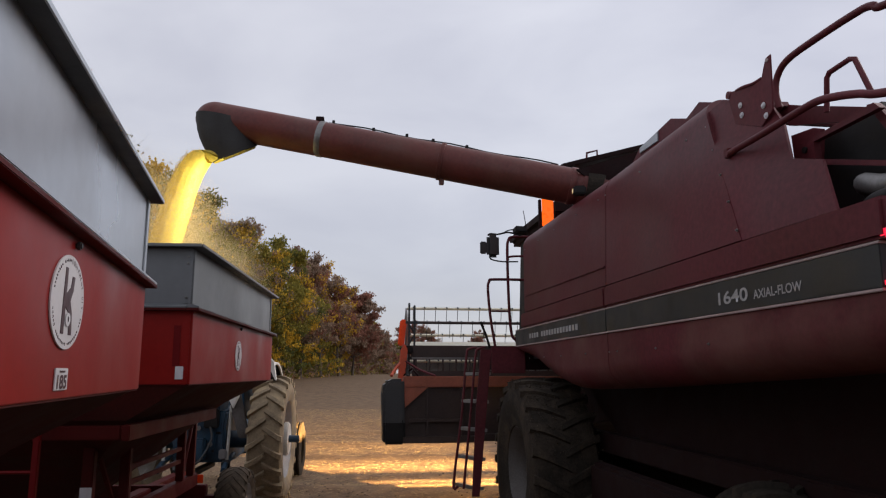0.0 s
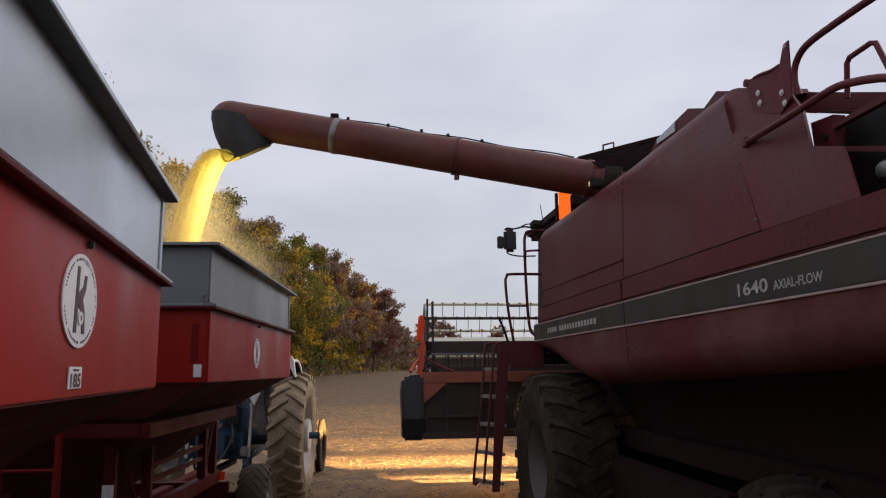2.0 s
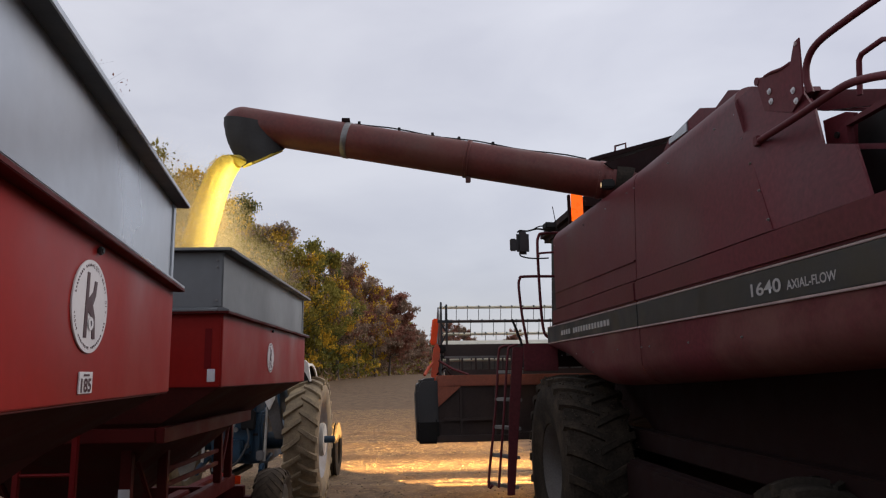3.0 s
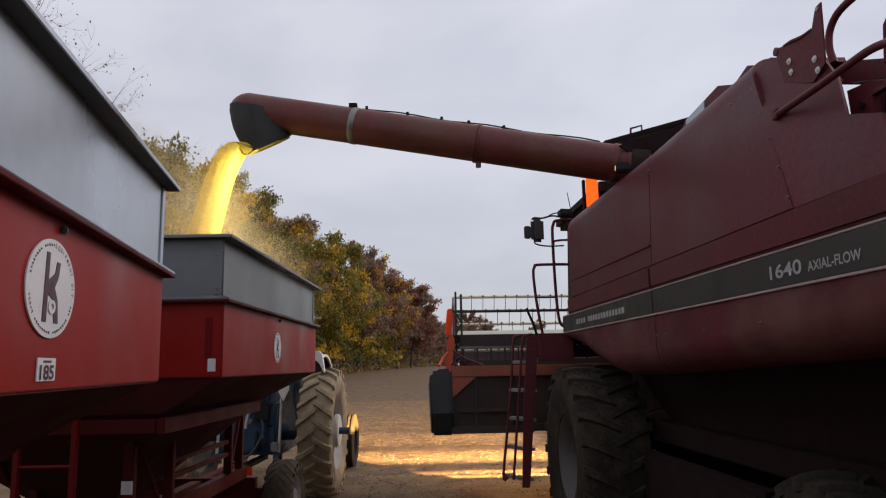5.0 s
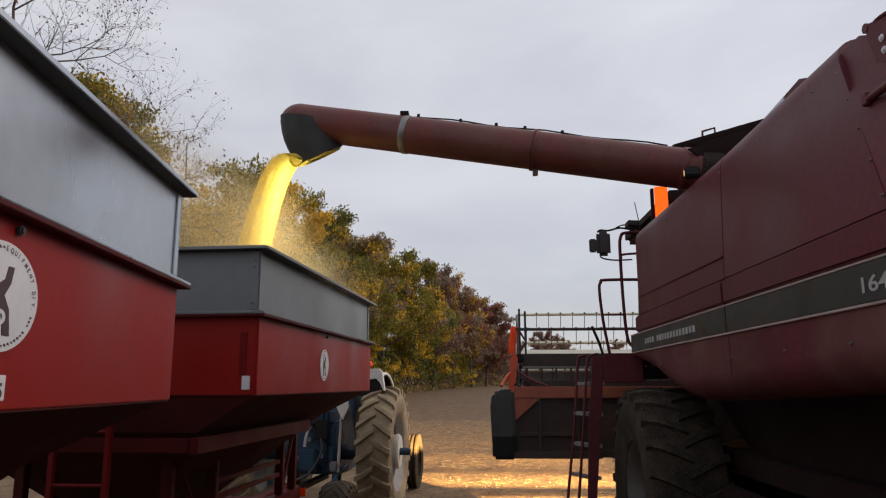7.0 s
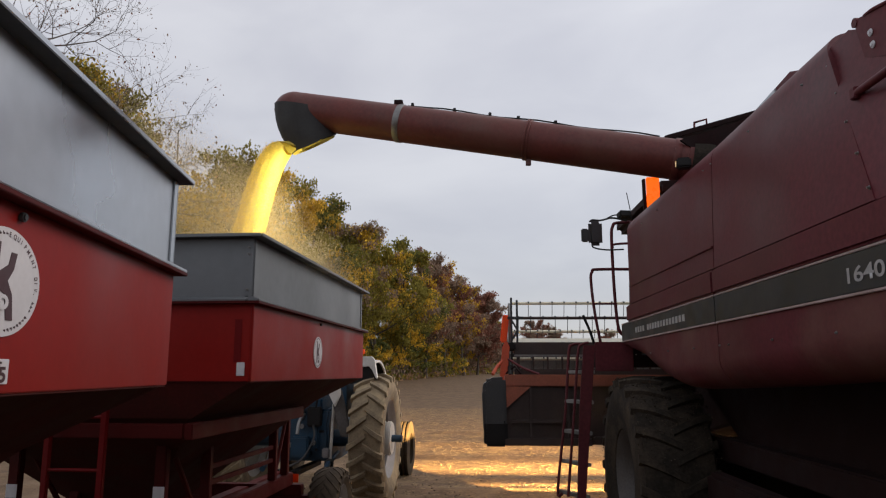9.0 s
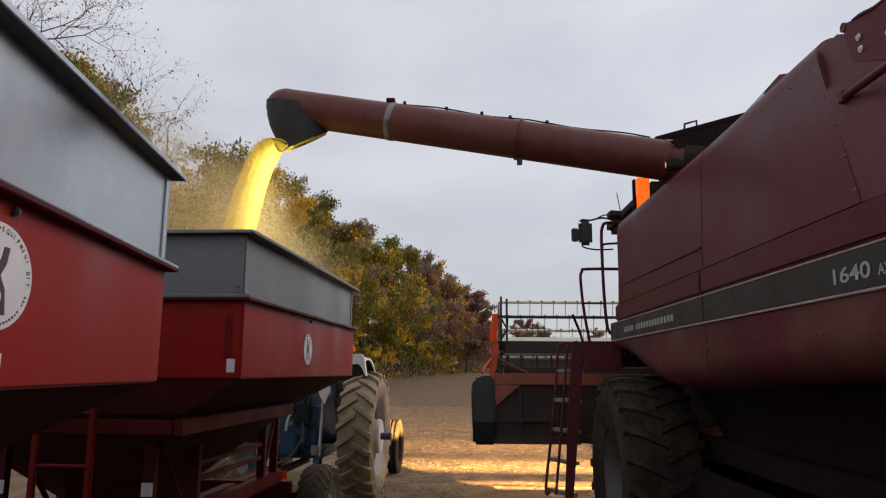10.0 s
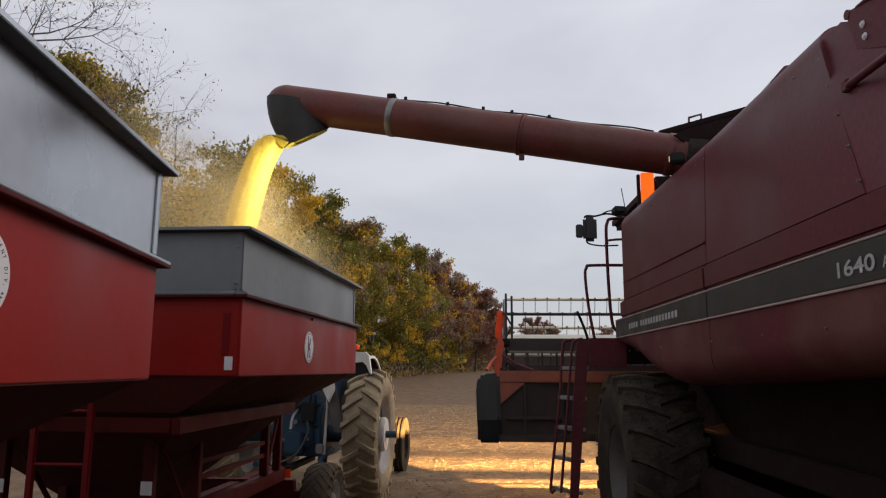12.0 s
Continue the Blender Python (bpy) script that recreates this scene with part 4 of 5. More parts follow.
def build_reel():
    cy, cz, x0, x1 = 9.75, 2.03, 0.86, 5.95
    bats = [(9.70, 2.525), (9.40, 2.315), (10.15, 2.19), (9.42, 1.815), (10.12, 1.70), (9.75, 1.53)]
    centre = part("reel_tube", prism([(cy - 0.34, cz - 0.012), (cy - 0.03, cz + 0.050), (cy + 0.01, cz + 0.045), (cy - 0.02, cz - 0.02), (cy - 0.33, cz - 0.022)], "x", x0, x1, 0.004), M_PLATE, header, "bright worn steel centre beam")
    for y, z in bats:
        bat = part("reel_bat", tube([(x0, y, z), (x1, y, z)], 0.019, 10), M_HEADER_BK if z == 2.315 else M_BRIGHT, header, "dark worn steel reel bat" if z == 2.315 else "worn steel reel bat, glint put into its pale colour")
        b = tube([(0, y, z), (0, y + 0.015, z - 0.09), (0, y + 0.05, z - 0.195)], 0.0042, 5)
        tube([(-0.010, y, z + 0.005), (0.010, y, z + 0.005)], 0.0215, 6, 0, b)
        tine = part("tine", b, M_RIM_DK, bat)
        tine.location.x = x0 + 0.08
        for k in range(1, 33):
            o = new("tine", tine.data)
            o.parent = bat
            o.location.x = x0 + 0.08 + 0.152 * k
    for x in (x0 - 0.015, 3.4, x1):
        spider = part("reel_spider", tube([(x, cy, cz), (x + 0.03, cy, cz)], 0.09, 16), M_STEEL, header)
        for y, z in bats:
            part("spider_arm", tube([(x, cy, cz), (x, y, z)], 0.014, 6), M_STEEL, spider)
        for a, c in zip((0, 1, 3, 5, 4, 2), (1, 3, 5, 4, 2, 0)):
            part("spider_rim", tube([(x, *bats[a]), (x, *bats[c])], 0.010, 6), M_STEEL, spider)
    part("reel_shield", box(0.86, 5.9, 9.12, 9.15, 1.86, 2.005, 0.006), M_HEADER_BK, header, "dark sheet behind the reel")
    part("lower_reel_shield", box(0.86, 5.9, 9.02, 9.05, 1.625, 1.69, 0.006), M_HEADER_BK, header)
    part("rear_sheet", box(0.86, 5.9, 9.86, 9.88, 1.66, 1.90, 0.006), M_STEEL, header)
    part("rear_bar", box(0.86, 5.9, 9.02, 9.05, 1.835, 1.858, 0.004), M_STEEL, header)
    for k in range(13):
        x = 0.90 + 0.17 * k
        part("shield_post", box(x, x + 0.022, 9.02, 9.045, 1.69, 1.835, 0.003), M_HEADER_BK, header)
    # upright posts and braces of the end frame
    for x, z in ((0.835, 2.56), (0.905, 2.53)):
        part("end_post", box(x, x + 0.024, 9.28, 9.32, 1.62, z, 0.004), M_RIM_DK, header)
    part("end_brace", tube([(0.84, 9.3, 2.30), (0.92, 9.3, 2.16), (0.84, 9.3, 2.02)], 0.012, 6), M_RIM_DK, header)
    part("end_bracket", box(0.80, 0.99, 9.27, 9.30, 2.29, 2.325, 0.004), M_RIM_DK, header)
    part("end_bracket", box(0.80, 0.95, 9.27, 9.30, 1.835, 1.87, 0.004), M_RIM_DK, header)
    part("end_gearbox", box(0.72, 0.88, 9.06, 9.2, 1.90, 2.0, 0.02), M_BLACK, header)


build_header()
build_reel()


# ---- gravity wagons ----
WL, WW = 3.0, 2.35
# wagon red darkened: the shade below the box is put into the colour
M_HOPPER = material("shaded_red_underside", (0.065, 0.010, 0.008), 0.8, var=0.3, scale=4, bump=0.15, dirt=(0.03, 0.016, 0.012), spec=0.2)


def disc_mark(parent, y, z, size, oval):
    """White sticker with a plain dark figure on it, on the side x = 0."""
    k0 = Matrix.Translation((0.001, y, z)) @ Matrix.Diagonal((1, size * oval, size, 1))
    st = part("round_sticker", moved(disc_x(0.148, 0.0, 0.004, 48), k0), M_WHITE, parent, "white sticker with a dark figure")
    k1 = Matrix.Translation((0.0052, y, z)) @ Matrix.Diagonal((1, size * oval, size, 1))
    # the figure: a straight stem and a limb with a knee that meets it
    b = prism([(-0.052, -0.102), (-0.028, -0.102), (-0.026, 0.104), (-0.046, 0.104)], "x", 0, 0.0015, 0)
    prism([(-0.027, -0.018), (0.006, -0.034), (0.018, -0.102), (0.044, -0.102), (0.034, -0.032), (0.012, 0.004), (0.032, 0.038), (0.040, 0.084), (0.018, 0.084), (0.010, 0.048), (-0.027, 0.022)], "x", 0, 0.0015, 0, b)
    part("sticker_figure", moved(b, k1), M_MARK, st, smooth=0)
    k2 = Matrix.Translation((0.0070, y, z - 0.055 * size)) @ Matrix.Diagonal((1, size * oval, size, 1))
    part("sticker_dot", moved(lathe([(0.010, 0.0), (0.021, 0.0), (0.021, 0.001), (0.010, 0.001)], 20), k2), M_WHITE, st)
    # rings of print, too small to read
    b = bmesh.new()
    for k in range(64):
        a = 2 * math.pi * (k + 0.5) / 64
        if (k < 19 and oval > 1) or abs(math.cos(a)) < 0.22 or k % 9 == 4:
            continue
        u = 0.0045 if k % 3 else 0.0032
        s = prism([(-0.0030, -u), (-0.0012, -u), (-0.0012, u), (-0.0030, u)], "x", 0, 0.001, 0)
        prism([(0.0006, -u), (0.0030, -u), (0.0030, u * 0.2), (0.0006, u * 0.2)], "x", 0, 0.001, 0, s)
        merge(b, moved(s, k1 @ pose(0, 0.132 * math.sin(a), 0.132 * math.cos(a), math.degrees(-a))))
    tagged(part("sticker_print", b, M_MARK, st), kind="stuff")
    if oval > 1:
        # the words that can be read run clockwise from the top
        b = bmesh.new()
        for k, ch in enumerate("EQUIPMENT DIV."):
            if ch == " ":
                continue
            me = letters(ch, 0.03)
            q = radians(3 + 7.4 * k)
            place = k1 @ pose(0.0005, 0.124 * math.sin(q), 0.124 * math.cos(q), math.degrees(-q)) @ Matrix(((0, 0, 1, 0), (0.015, 0, 0, -0.0045), (0, 0.020, 0, 0), (0, 0, 0, 1)))
            me.transform(place)
            b.from_mesh(me)
            bpy.data.meshes.remove(me)
        me = bpy.data.meshes.new("sticker_lettering")
        b.to_mesh(me)
        b.free()
        me.materials.clear()
        me.materials.append(M_MARK)
        new("sticker_lettering", me).parent = st


def wagon(m, label, logo_y, logo_z, size, tag, sheet_mat, rail_x, oval, inset):
    w = thing("gravity_wagon", m, label, "grain wagon", "wagons behind the tractor")
    L, W, zb, zm, zt = WL, WW, 1.595, 2.04, 2.415

    def wall(name, z0, z1, mat, t=0.012, i=0.0):
        part(name, box(-t - i, -i, i, L - i, z0, z1, 0.003), mat, w)
        part(name, box(-W + i, -W + t + i, i, L - i, z0, z1, 0.003), mat, w)
        part(name, box(-W + t + i, -t - i, i, t + i, z0, z1, 0.003), mat, w)
        part(name, box(-W + t + i, -t - i, L - t - i, L - i, z0, z1, 0.003), mat, w)
    wall("box_side", zb, zm, M_WAGON)
    wall("extension_side", zm + 0.004, zt, sheet_mat, 0.012, inset)
    # lips: red one under the extension, galvanised one round the top, both darkened for underside shade
    for z, mat, dk, o, nm in ((zm - 0.006, M_WAGON_DK, M_GALV, 0.042, "box_lip"), (zt, M_RIM_DK, M_RIM_DK, 0.046, "top_lip")):
        for a in (box(-0.035, o, -o, L + o, z - 0.007, z + 0.007, 0.002), box(-W - o, -W + 0.035, -o, L + o, z - 0.007, z + 0.007, 0.002),
                  box(-W + 0.037, -0.037, -o, 0.035, z - 0.007, z + 0.007, 0.002), box(-W + 0.037, -0.037, L - 0.035, L + o, z - 0.007, z + 0.007, 0.002)):
            part(nm, a, mat, w)
    # sloping galvanised foot of the extension on the red lip
    for poly, ax, a0, a1 in (([(-0.030, zm + 0.002), (0.041, zm + 0.002), (0.041, zm + 0.012), (0.002 - inset, zm + 0.030)], "y", -0.04, L + 0.04),):
        part("extension_foot", prism(poly, ax, a0, a1, 0.002), sheet_mat, w)
    part("extension_foot", prism([(0.030, zm + 0.002), (-0.041, zm + 0.002), (-0.041, zm + 0.012), (inset - 0.002, zm + 0.030)], "x", -W, -0.032, 0.002), sheet_mat, w)
    part("top_lip_edge", box(0.042, 0.048, -0.046, L + 0.046, zt - 0.006, zt + 0.012, 0.002), sheet_mat, w)
    part("top_lip_edge", box(-W - 0.04, 0.041, -0.052, -0.046, zt - 0.006, zt + 0.012, 0.002), sheet_mat, w)
    # corner angles of the extension
    for x, y in ((0.001 - inset, inset), (0.001 - inset, L - inset - 0.04), (-W + inset - 0.007, inset), (-W + inset - 0.007, L - inset - 0.04)):
        part("corner_angle", box(x, x + 0.006, y, y + 0.04, zm + 0.034, zt - 0.009, 0.002), sheet_mat, w)
    part("corner_angle", box(-inset - 0.045, -inset, inset - 0.007, inset - 0.001, zm + 0.034, zt - 0.009, 0.002), sheet_mat, w)
    part("corner_angle", box(-inset - 0.045, -inset + 0.007, L - inset + 0.001, L - inset + 0.009, zm + 0.034, zt - 0.009, 0.002), sheet_mat, w)
    for z in (zm + 0.07, zt - 0.06, zt - 0.10):
        bolt((-0.05, inset - 0.008, z), 0.008, M_STEEL, w, axis="y")
        part("bolt_end", moved(disc_x(0.008, 0, 0.02, 10, 0.002), pose(-0.035, L - inset + 0.009, z, 0, 0, 90)), M_BLACK, w)
    # bolt under the lip, side tape and rear decals
    part("lip_bolt", moved(disc_x(0.012, 0, 0.016, 14, 0.004), pose(0.0, logo_y + 0.05, zm - 0.038)), M_RIM_DK, w)
    disc_mark(w, logo_y, logo_z, size, oval)
    part("rear_stripe", box(-0.105, -0.065, -0.004, 0.0, 1.70, 1.94, 0.001), M_STRIP, w, "darker red tape strip")
    part("rear_reflector", box(-0.085, -0.038, -0.006, -0.001, 1.625, 1.70, 0.002), M_REFLECT, w, "pale reflector")
    if tag:
        p = part("number_tag", box(0.001, 0.005, logo_y - 0.059, logo_y + 0.059, 1.617, 1.673, 0.001), M_WHITE, w, "white tag numbered 185")
        me = letters("185", 0.03)
        xs = [v.co.x for v in me.vertices]
        for v in me.vertices:
            v.co = Vector((0.0062, logo_y - 0.046 + (v.co.x - min(xs)) / (max(xs) - min(xs)) * 0.092, 1.622 + v.co.y * 0.0475))
        me.materials.clear()
        me.materials.append(M_MARK)
        o = new("tag_number", me)
        o.parent = p
        part("tag_print", box(0.0055, 0.0065, logo_y - 0.025, logo_y + 0.025, 1.662, 1.667, 0), M_MARK, p)
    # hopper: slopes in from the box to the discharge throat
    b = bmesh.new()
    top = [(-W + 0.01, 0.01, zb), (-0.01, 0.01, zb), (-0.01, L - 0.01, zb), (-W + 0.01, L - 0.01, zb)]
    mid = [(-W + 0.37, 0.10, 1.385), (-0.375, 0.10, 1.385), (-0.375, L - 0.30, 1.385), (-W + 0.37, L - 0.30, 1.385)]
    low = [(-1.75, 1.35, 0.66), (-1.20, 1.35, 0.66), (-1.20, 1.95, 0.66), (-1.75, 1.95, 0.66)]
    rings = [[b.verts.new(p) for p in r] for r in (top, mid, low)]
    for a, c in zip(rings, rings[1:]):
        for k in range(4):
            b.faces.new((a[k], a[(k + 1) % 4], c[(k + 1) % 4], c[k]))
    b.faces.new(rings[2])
    part("hopper", b, M_HOPPER, w, "dark red hopper underside, shade put into its colour", smooth=0)
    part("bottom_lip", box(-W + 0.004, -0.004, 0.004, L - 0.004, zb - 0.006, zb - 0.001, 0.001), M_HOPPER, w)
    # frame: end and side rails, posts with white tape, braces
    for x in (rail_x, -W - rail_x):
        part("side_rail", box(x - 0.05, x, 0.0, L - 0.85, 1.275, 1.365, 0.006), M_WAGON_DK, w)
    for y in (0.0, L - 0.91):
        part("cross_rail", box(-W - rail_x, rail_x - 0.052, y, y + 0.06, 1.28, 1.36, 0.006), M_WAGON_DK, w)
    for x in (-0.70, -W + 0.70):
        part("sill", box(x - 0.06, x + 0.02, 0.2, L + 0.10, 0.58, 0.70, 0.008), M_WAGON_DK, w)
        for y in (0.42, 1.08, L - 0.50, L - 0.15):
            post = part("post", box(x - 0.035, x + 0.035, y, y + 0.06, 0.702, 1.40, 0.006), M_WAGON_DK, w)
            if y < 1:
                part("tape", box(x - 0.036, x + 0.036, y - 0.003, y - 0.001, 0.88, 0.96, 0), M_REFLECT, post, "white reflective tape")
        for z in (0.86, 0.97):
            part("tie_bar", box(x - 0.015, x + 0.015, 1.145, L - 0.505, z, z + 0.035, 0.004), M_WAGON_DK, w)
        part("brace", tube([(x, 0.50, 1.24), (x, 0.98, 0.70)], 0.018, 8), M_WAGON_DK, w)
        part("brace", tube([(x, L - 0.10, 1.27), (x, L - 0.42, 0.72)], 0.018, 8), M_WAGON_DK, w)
    for x in (-0.66, -W + 0.66):
        part("front_reflector", box(x - 0.03, x + 0.03, L + 0.102, L + 0.110, 0.60, 0.68, 0.002), M_ORANGE, w, "small orange reflector")
    # rear ladder
    for x in (-0.80, -1.12):
        part("ladder_rail", box(x - 0.018, x + 0.018, -0.075, -0.045, 0.70, 1.44, 0.004), M_STRIP, w)
    for z in (0.80, 1.115, 1.40):
        part("ladder_rung", tube([(-1.12, -0.06, z), (-0.80, -0.06, z)], 0.010, 8), M_STRIP, w)
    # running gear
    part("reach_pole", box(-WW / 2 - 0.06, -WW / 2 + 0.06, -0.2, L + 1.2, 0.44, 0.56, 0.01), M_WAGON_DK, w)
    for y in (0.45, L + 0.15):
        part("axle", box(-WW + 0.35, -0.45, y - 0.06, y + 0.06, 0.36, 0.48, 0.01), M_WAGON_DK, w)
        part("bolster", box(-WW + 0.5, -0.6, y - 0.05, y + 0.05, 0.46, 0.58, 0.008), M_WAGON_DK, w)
        for x, yaw in ((-0.32, 0), (-WW + 0.32, 180)):
            wheel(w, x, y, 0.365, 0.385, 0.29, 0.20, M_TYRE_WAGON, M_RIMGREY, 24, 0.009, yaw=yaw, dish=0.05)
    part("hitch_tongue", box(-WW / 2 - 0.04, -WW / 2 + 0.04, L + 0.3, L + 1.45, 0.46, 0.54, 0.008), M_WAGON, w)
    return w


W2 = pose(-0.885, 4.45, 0, 0, 0, -3.5)
W1 = pose(-0.850, 3.240, 0, 0, 0, 6.0) @ pose(0, -WL, 0)
wagon(W1, "red gravity wagon with galvanised extension, number tag on its side", WL - 1.25, 1.844, 0.83, True, M_GALV, -0.52, 1.33, 0.010)
wagon_b = wagon(W2, "red gravity wagon with galvanised extension, coupled behind the blue tractor", 1.36, 1.793, 0.77, False, M_GREY, -0.32, 1.0, 0.022)


# ---- grain: heap in the wagon, falling stream, dust ----
def build_grain():
    b = bmesh.new()
    n, rings = 40, []
    for r in np.linspace(0.05, 1.0, 10):
        rings.append([b.verts.new((max(-WW + 0.06, min(-0.06, -0.75 + 1.5 * r * math.cos(2 * math.pi * k / n))), max(0.06, min(WL - 0.06, 1.5 + 1.6 * r * math.sin(2 * math.pi * k / n))),
                                   2.30 - 0.30 * r + 0.02 * noise.noise((r * 4, k * 0.7, 0)))) for k in range(n)])
    for a, c in zip(rings, rings[1:]):
        for k in range(n):
            b.faces.new((a[k], a[(k + 1) % n], c[(k + 1) % n], c[k]))
    b.faces.new(rings[0])
    heap = link("soybean_heap", b, M_GRAIN)
    heap.matrix_world = W2
    tagged(heap, "heap of yellow soybeans in the wagon", "grain", kind="stuff")

    rnd = random.Random(5)

    def specks(name, places, mat, label, category):
        verts, faces = [], []
        for p, s in places:
            i = len(verts)
            q = Euler((rnd.random() * 6, rnd.random() * 6, rnd.random() * 6)).to_matrix()
            for v in ((1, 1, 1), (-1, -1, 1), (-1, 1, -1), (1, -1, -1)):
                verts.append(p + q @ Vector(v) * s)
            faces += [(i, i + 1, i + 2), (i, i + 3, i + 1), (i, i + 2, i + 3), (i + 1, i + 3, i + 2)]
        me = bpy.data.meshes.new(name)
        me.from_pydata(verts, [], faces)
        me.materials.append(mat)
        return tagged(new(name, me), label, category, kind="stuff")

    # the falling stream: a dense core with loose beans round it, from the mouth in an arc into the wagon
    def fall(f):
        return Vector((-1.07 - 0.20 * (1 - math.exp(-11 * f)) - 0.30 * f, 6.13, 3.575 - 1.30 * f ** 1.12))

    b = bmesh.new()
    # it fills the mouth of the boot and gathers into the fall
    n, rings = 28, []
    for drop, grow in ((0.0, 0.93), (0.014, 0.90)):
        rings.append([b.verts.new(Vector((-0.949, 6.13, 3.512 - drop)) + Vector((0.180, 0, 0.084)) * math.cos(2 * math.pi * k / n) * grow + Vector((0, 0.146, 0.05)) * math.sin(2 * math.pi * k / n) * grow) for k in range(n)])
    for f in np.linspace(0.07, 1, 38):
        rings.append([b.verts.new(fall(f) + Vector((math.cos(2 * math.pi * k / n) * 1.05, math.sin(2 * math.pi * k / n), 0)) * (0.108 + 0.024 * f) * (1 + 0.10 * noise.noise((k * 0.9, f * 3, 2)) + 0.05 * noise.noise((k * 2.7, f * 9, 7)))) for k in range(n)])
    for a, c in zip(rings, rings[1:]):
        for k in range(n):
            b.faces.new((a[k], a[(k + 1) % n], c[(k + 1) % n], c[k]))
    me = bpy.data.meshes.new("soybean_stream")
    b.to_mesh(me)
    b.free()
    me.materials.append(M_GRAIN)
    me.shade_smooth()
    tagged(new("soybean_stream", me), "dense stream of yellow soybeans falling into the wagon", "grain", kind="stuff")
    places = []
    for _ in range(9000):
        f = 0.10 + 0.90 * rnd.random()
        spread = 0.108 + 0.027 * f
        a, r = rnd.random() * 6.283, (0.86 + abs(rnd.gauss(0, 0.10))) * spread
        places.append((fall(f) + Vector((r * math.cos(a) * 1.05, r * math.sin(a), 0.05 * rnd.random())), 0.0024))
    specks("loose_soybeans", places, M_GRAIN, "loose yellow soybeans round the falling stream", "grain")
    # dust drifting back over the wagons
    rs = np.random.RandomState(8)
    n = 740000
    f = rs.rand(n) ** 1.15
    p = np.stack([-1.20 - 1.30 * f + rs.normal(0, 0.10, n), 6.15 + rs.normal(0, 0.40, n), 2.30 + (0.80 + 0.80 * f) * rs.rand(n) ** 1.2 + rs.normal(0, 0.10, n)], 1)
    wisp = 0.64 + 0.36 * np.sin(3.1 * p[:, 0] + 2.3 * p[:, 2] + 1.7 * np.sin(2.9 * p[:, 1] + 2.2 * p[:, 2])) * np.sin(4.3 * p[:, 2] - 1.9 * p[:, 0])
    p = p[rs.rand(n) < wisp]
    m = 130000
    low = np.stack([-1.02 + rs.normal(0, 0.14, m), 5.3 + 2.1 * rs.rand(m) + rs.normal(0, 0.12, m), 2.36 + np.abs(rs.normal(0, 0.17, m))], 1)
    near = np.stack([-1.50 + rs.normal(0, 0.17, m), 6.15 + rs.normal(0, 0.22, m), 2.32 + np.abs(rs.normal(0, 0.34, m))], 1)
    p = np.concatenate([p, low, near])
    # each speck is one tiny flake, turned at random
    size = 0.0011 * rs.uniform(0.6, 1.25, (len(p), 1))
    u, v = rs.normal(0, 1, (len(p), 3)), rs.normal(0, 1, (len(p), 3))
    u /= np.linalg.norm(u, axis=1, keepdims=True)
    v -= u * (u * v).sum(1, keepdims=True)
    v /= np.linalg.norm(v, axis=1, keepdims=True)
    verts = np.stack([p + u * size * 1.7, p + (-0.85 * u + 1.47 * v) * size, p + (-0.85 * u - 1.47 * v) * size], 1).reshape(-1, 3)
    me = bpy.data.meshes.new("grain_dust")
    me.vertices.add(len(verts))
    me.vertices.foreach_set("co", verts.ravel())
    me.loops.add(len(verts))
    me.loops.foreach_set("vertex_index", np.arange(len(verts), dtype=np.int32))
    me.polygons.add(len(p))
    me.polygons.foreach_set("loop_start", np.arange(0, len(verts), 3, dtype=np.int32))
    me.update()
    me.materials.append(M_CHAFF)
    tagged(new("grain_dust", me), "tan grain dust drifting over the wagon", "dust", kind="stuff")


build_grain()


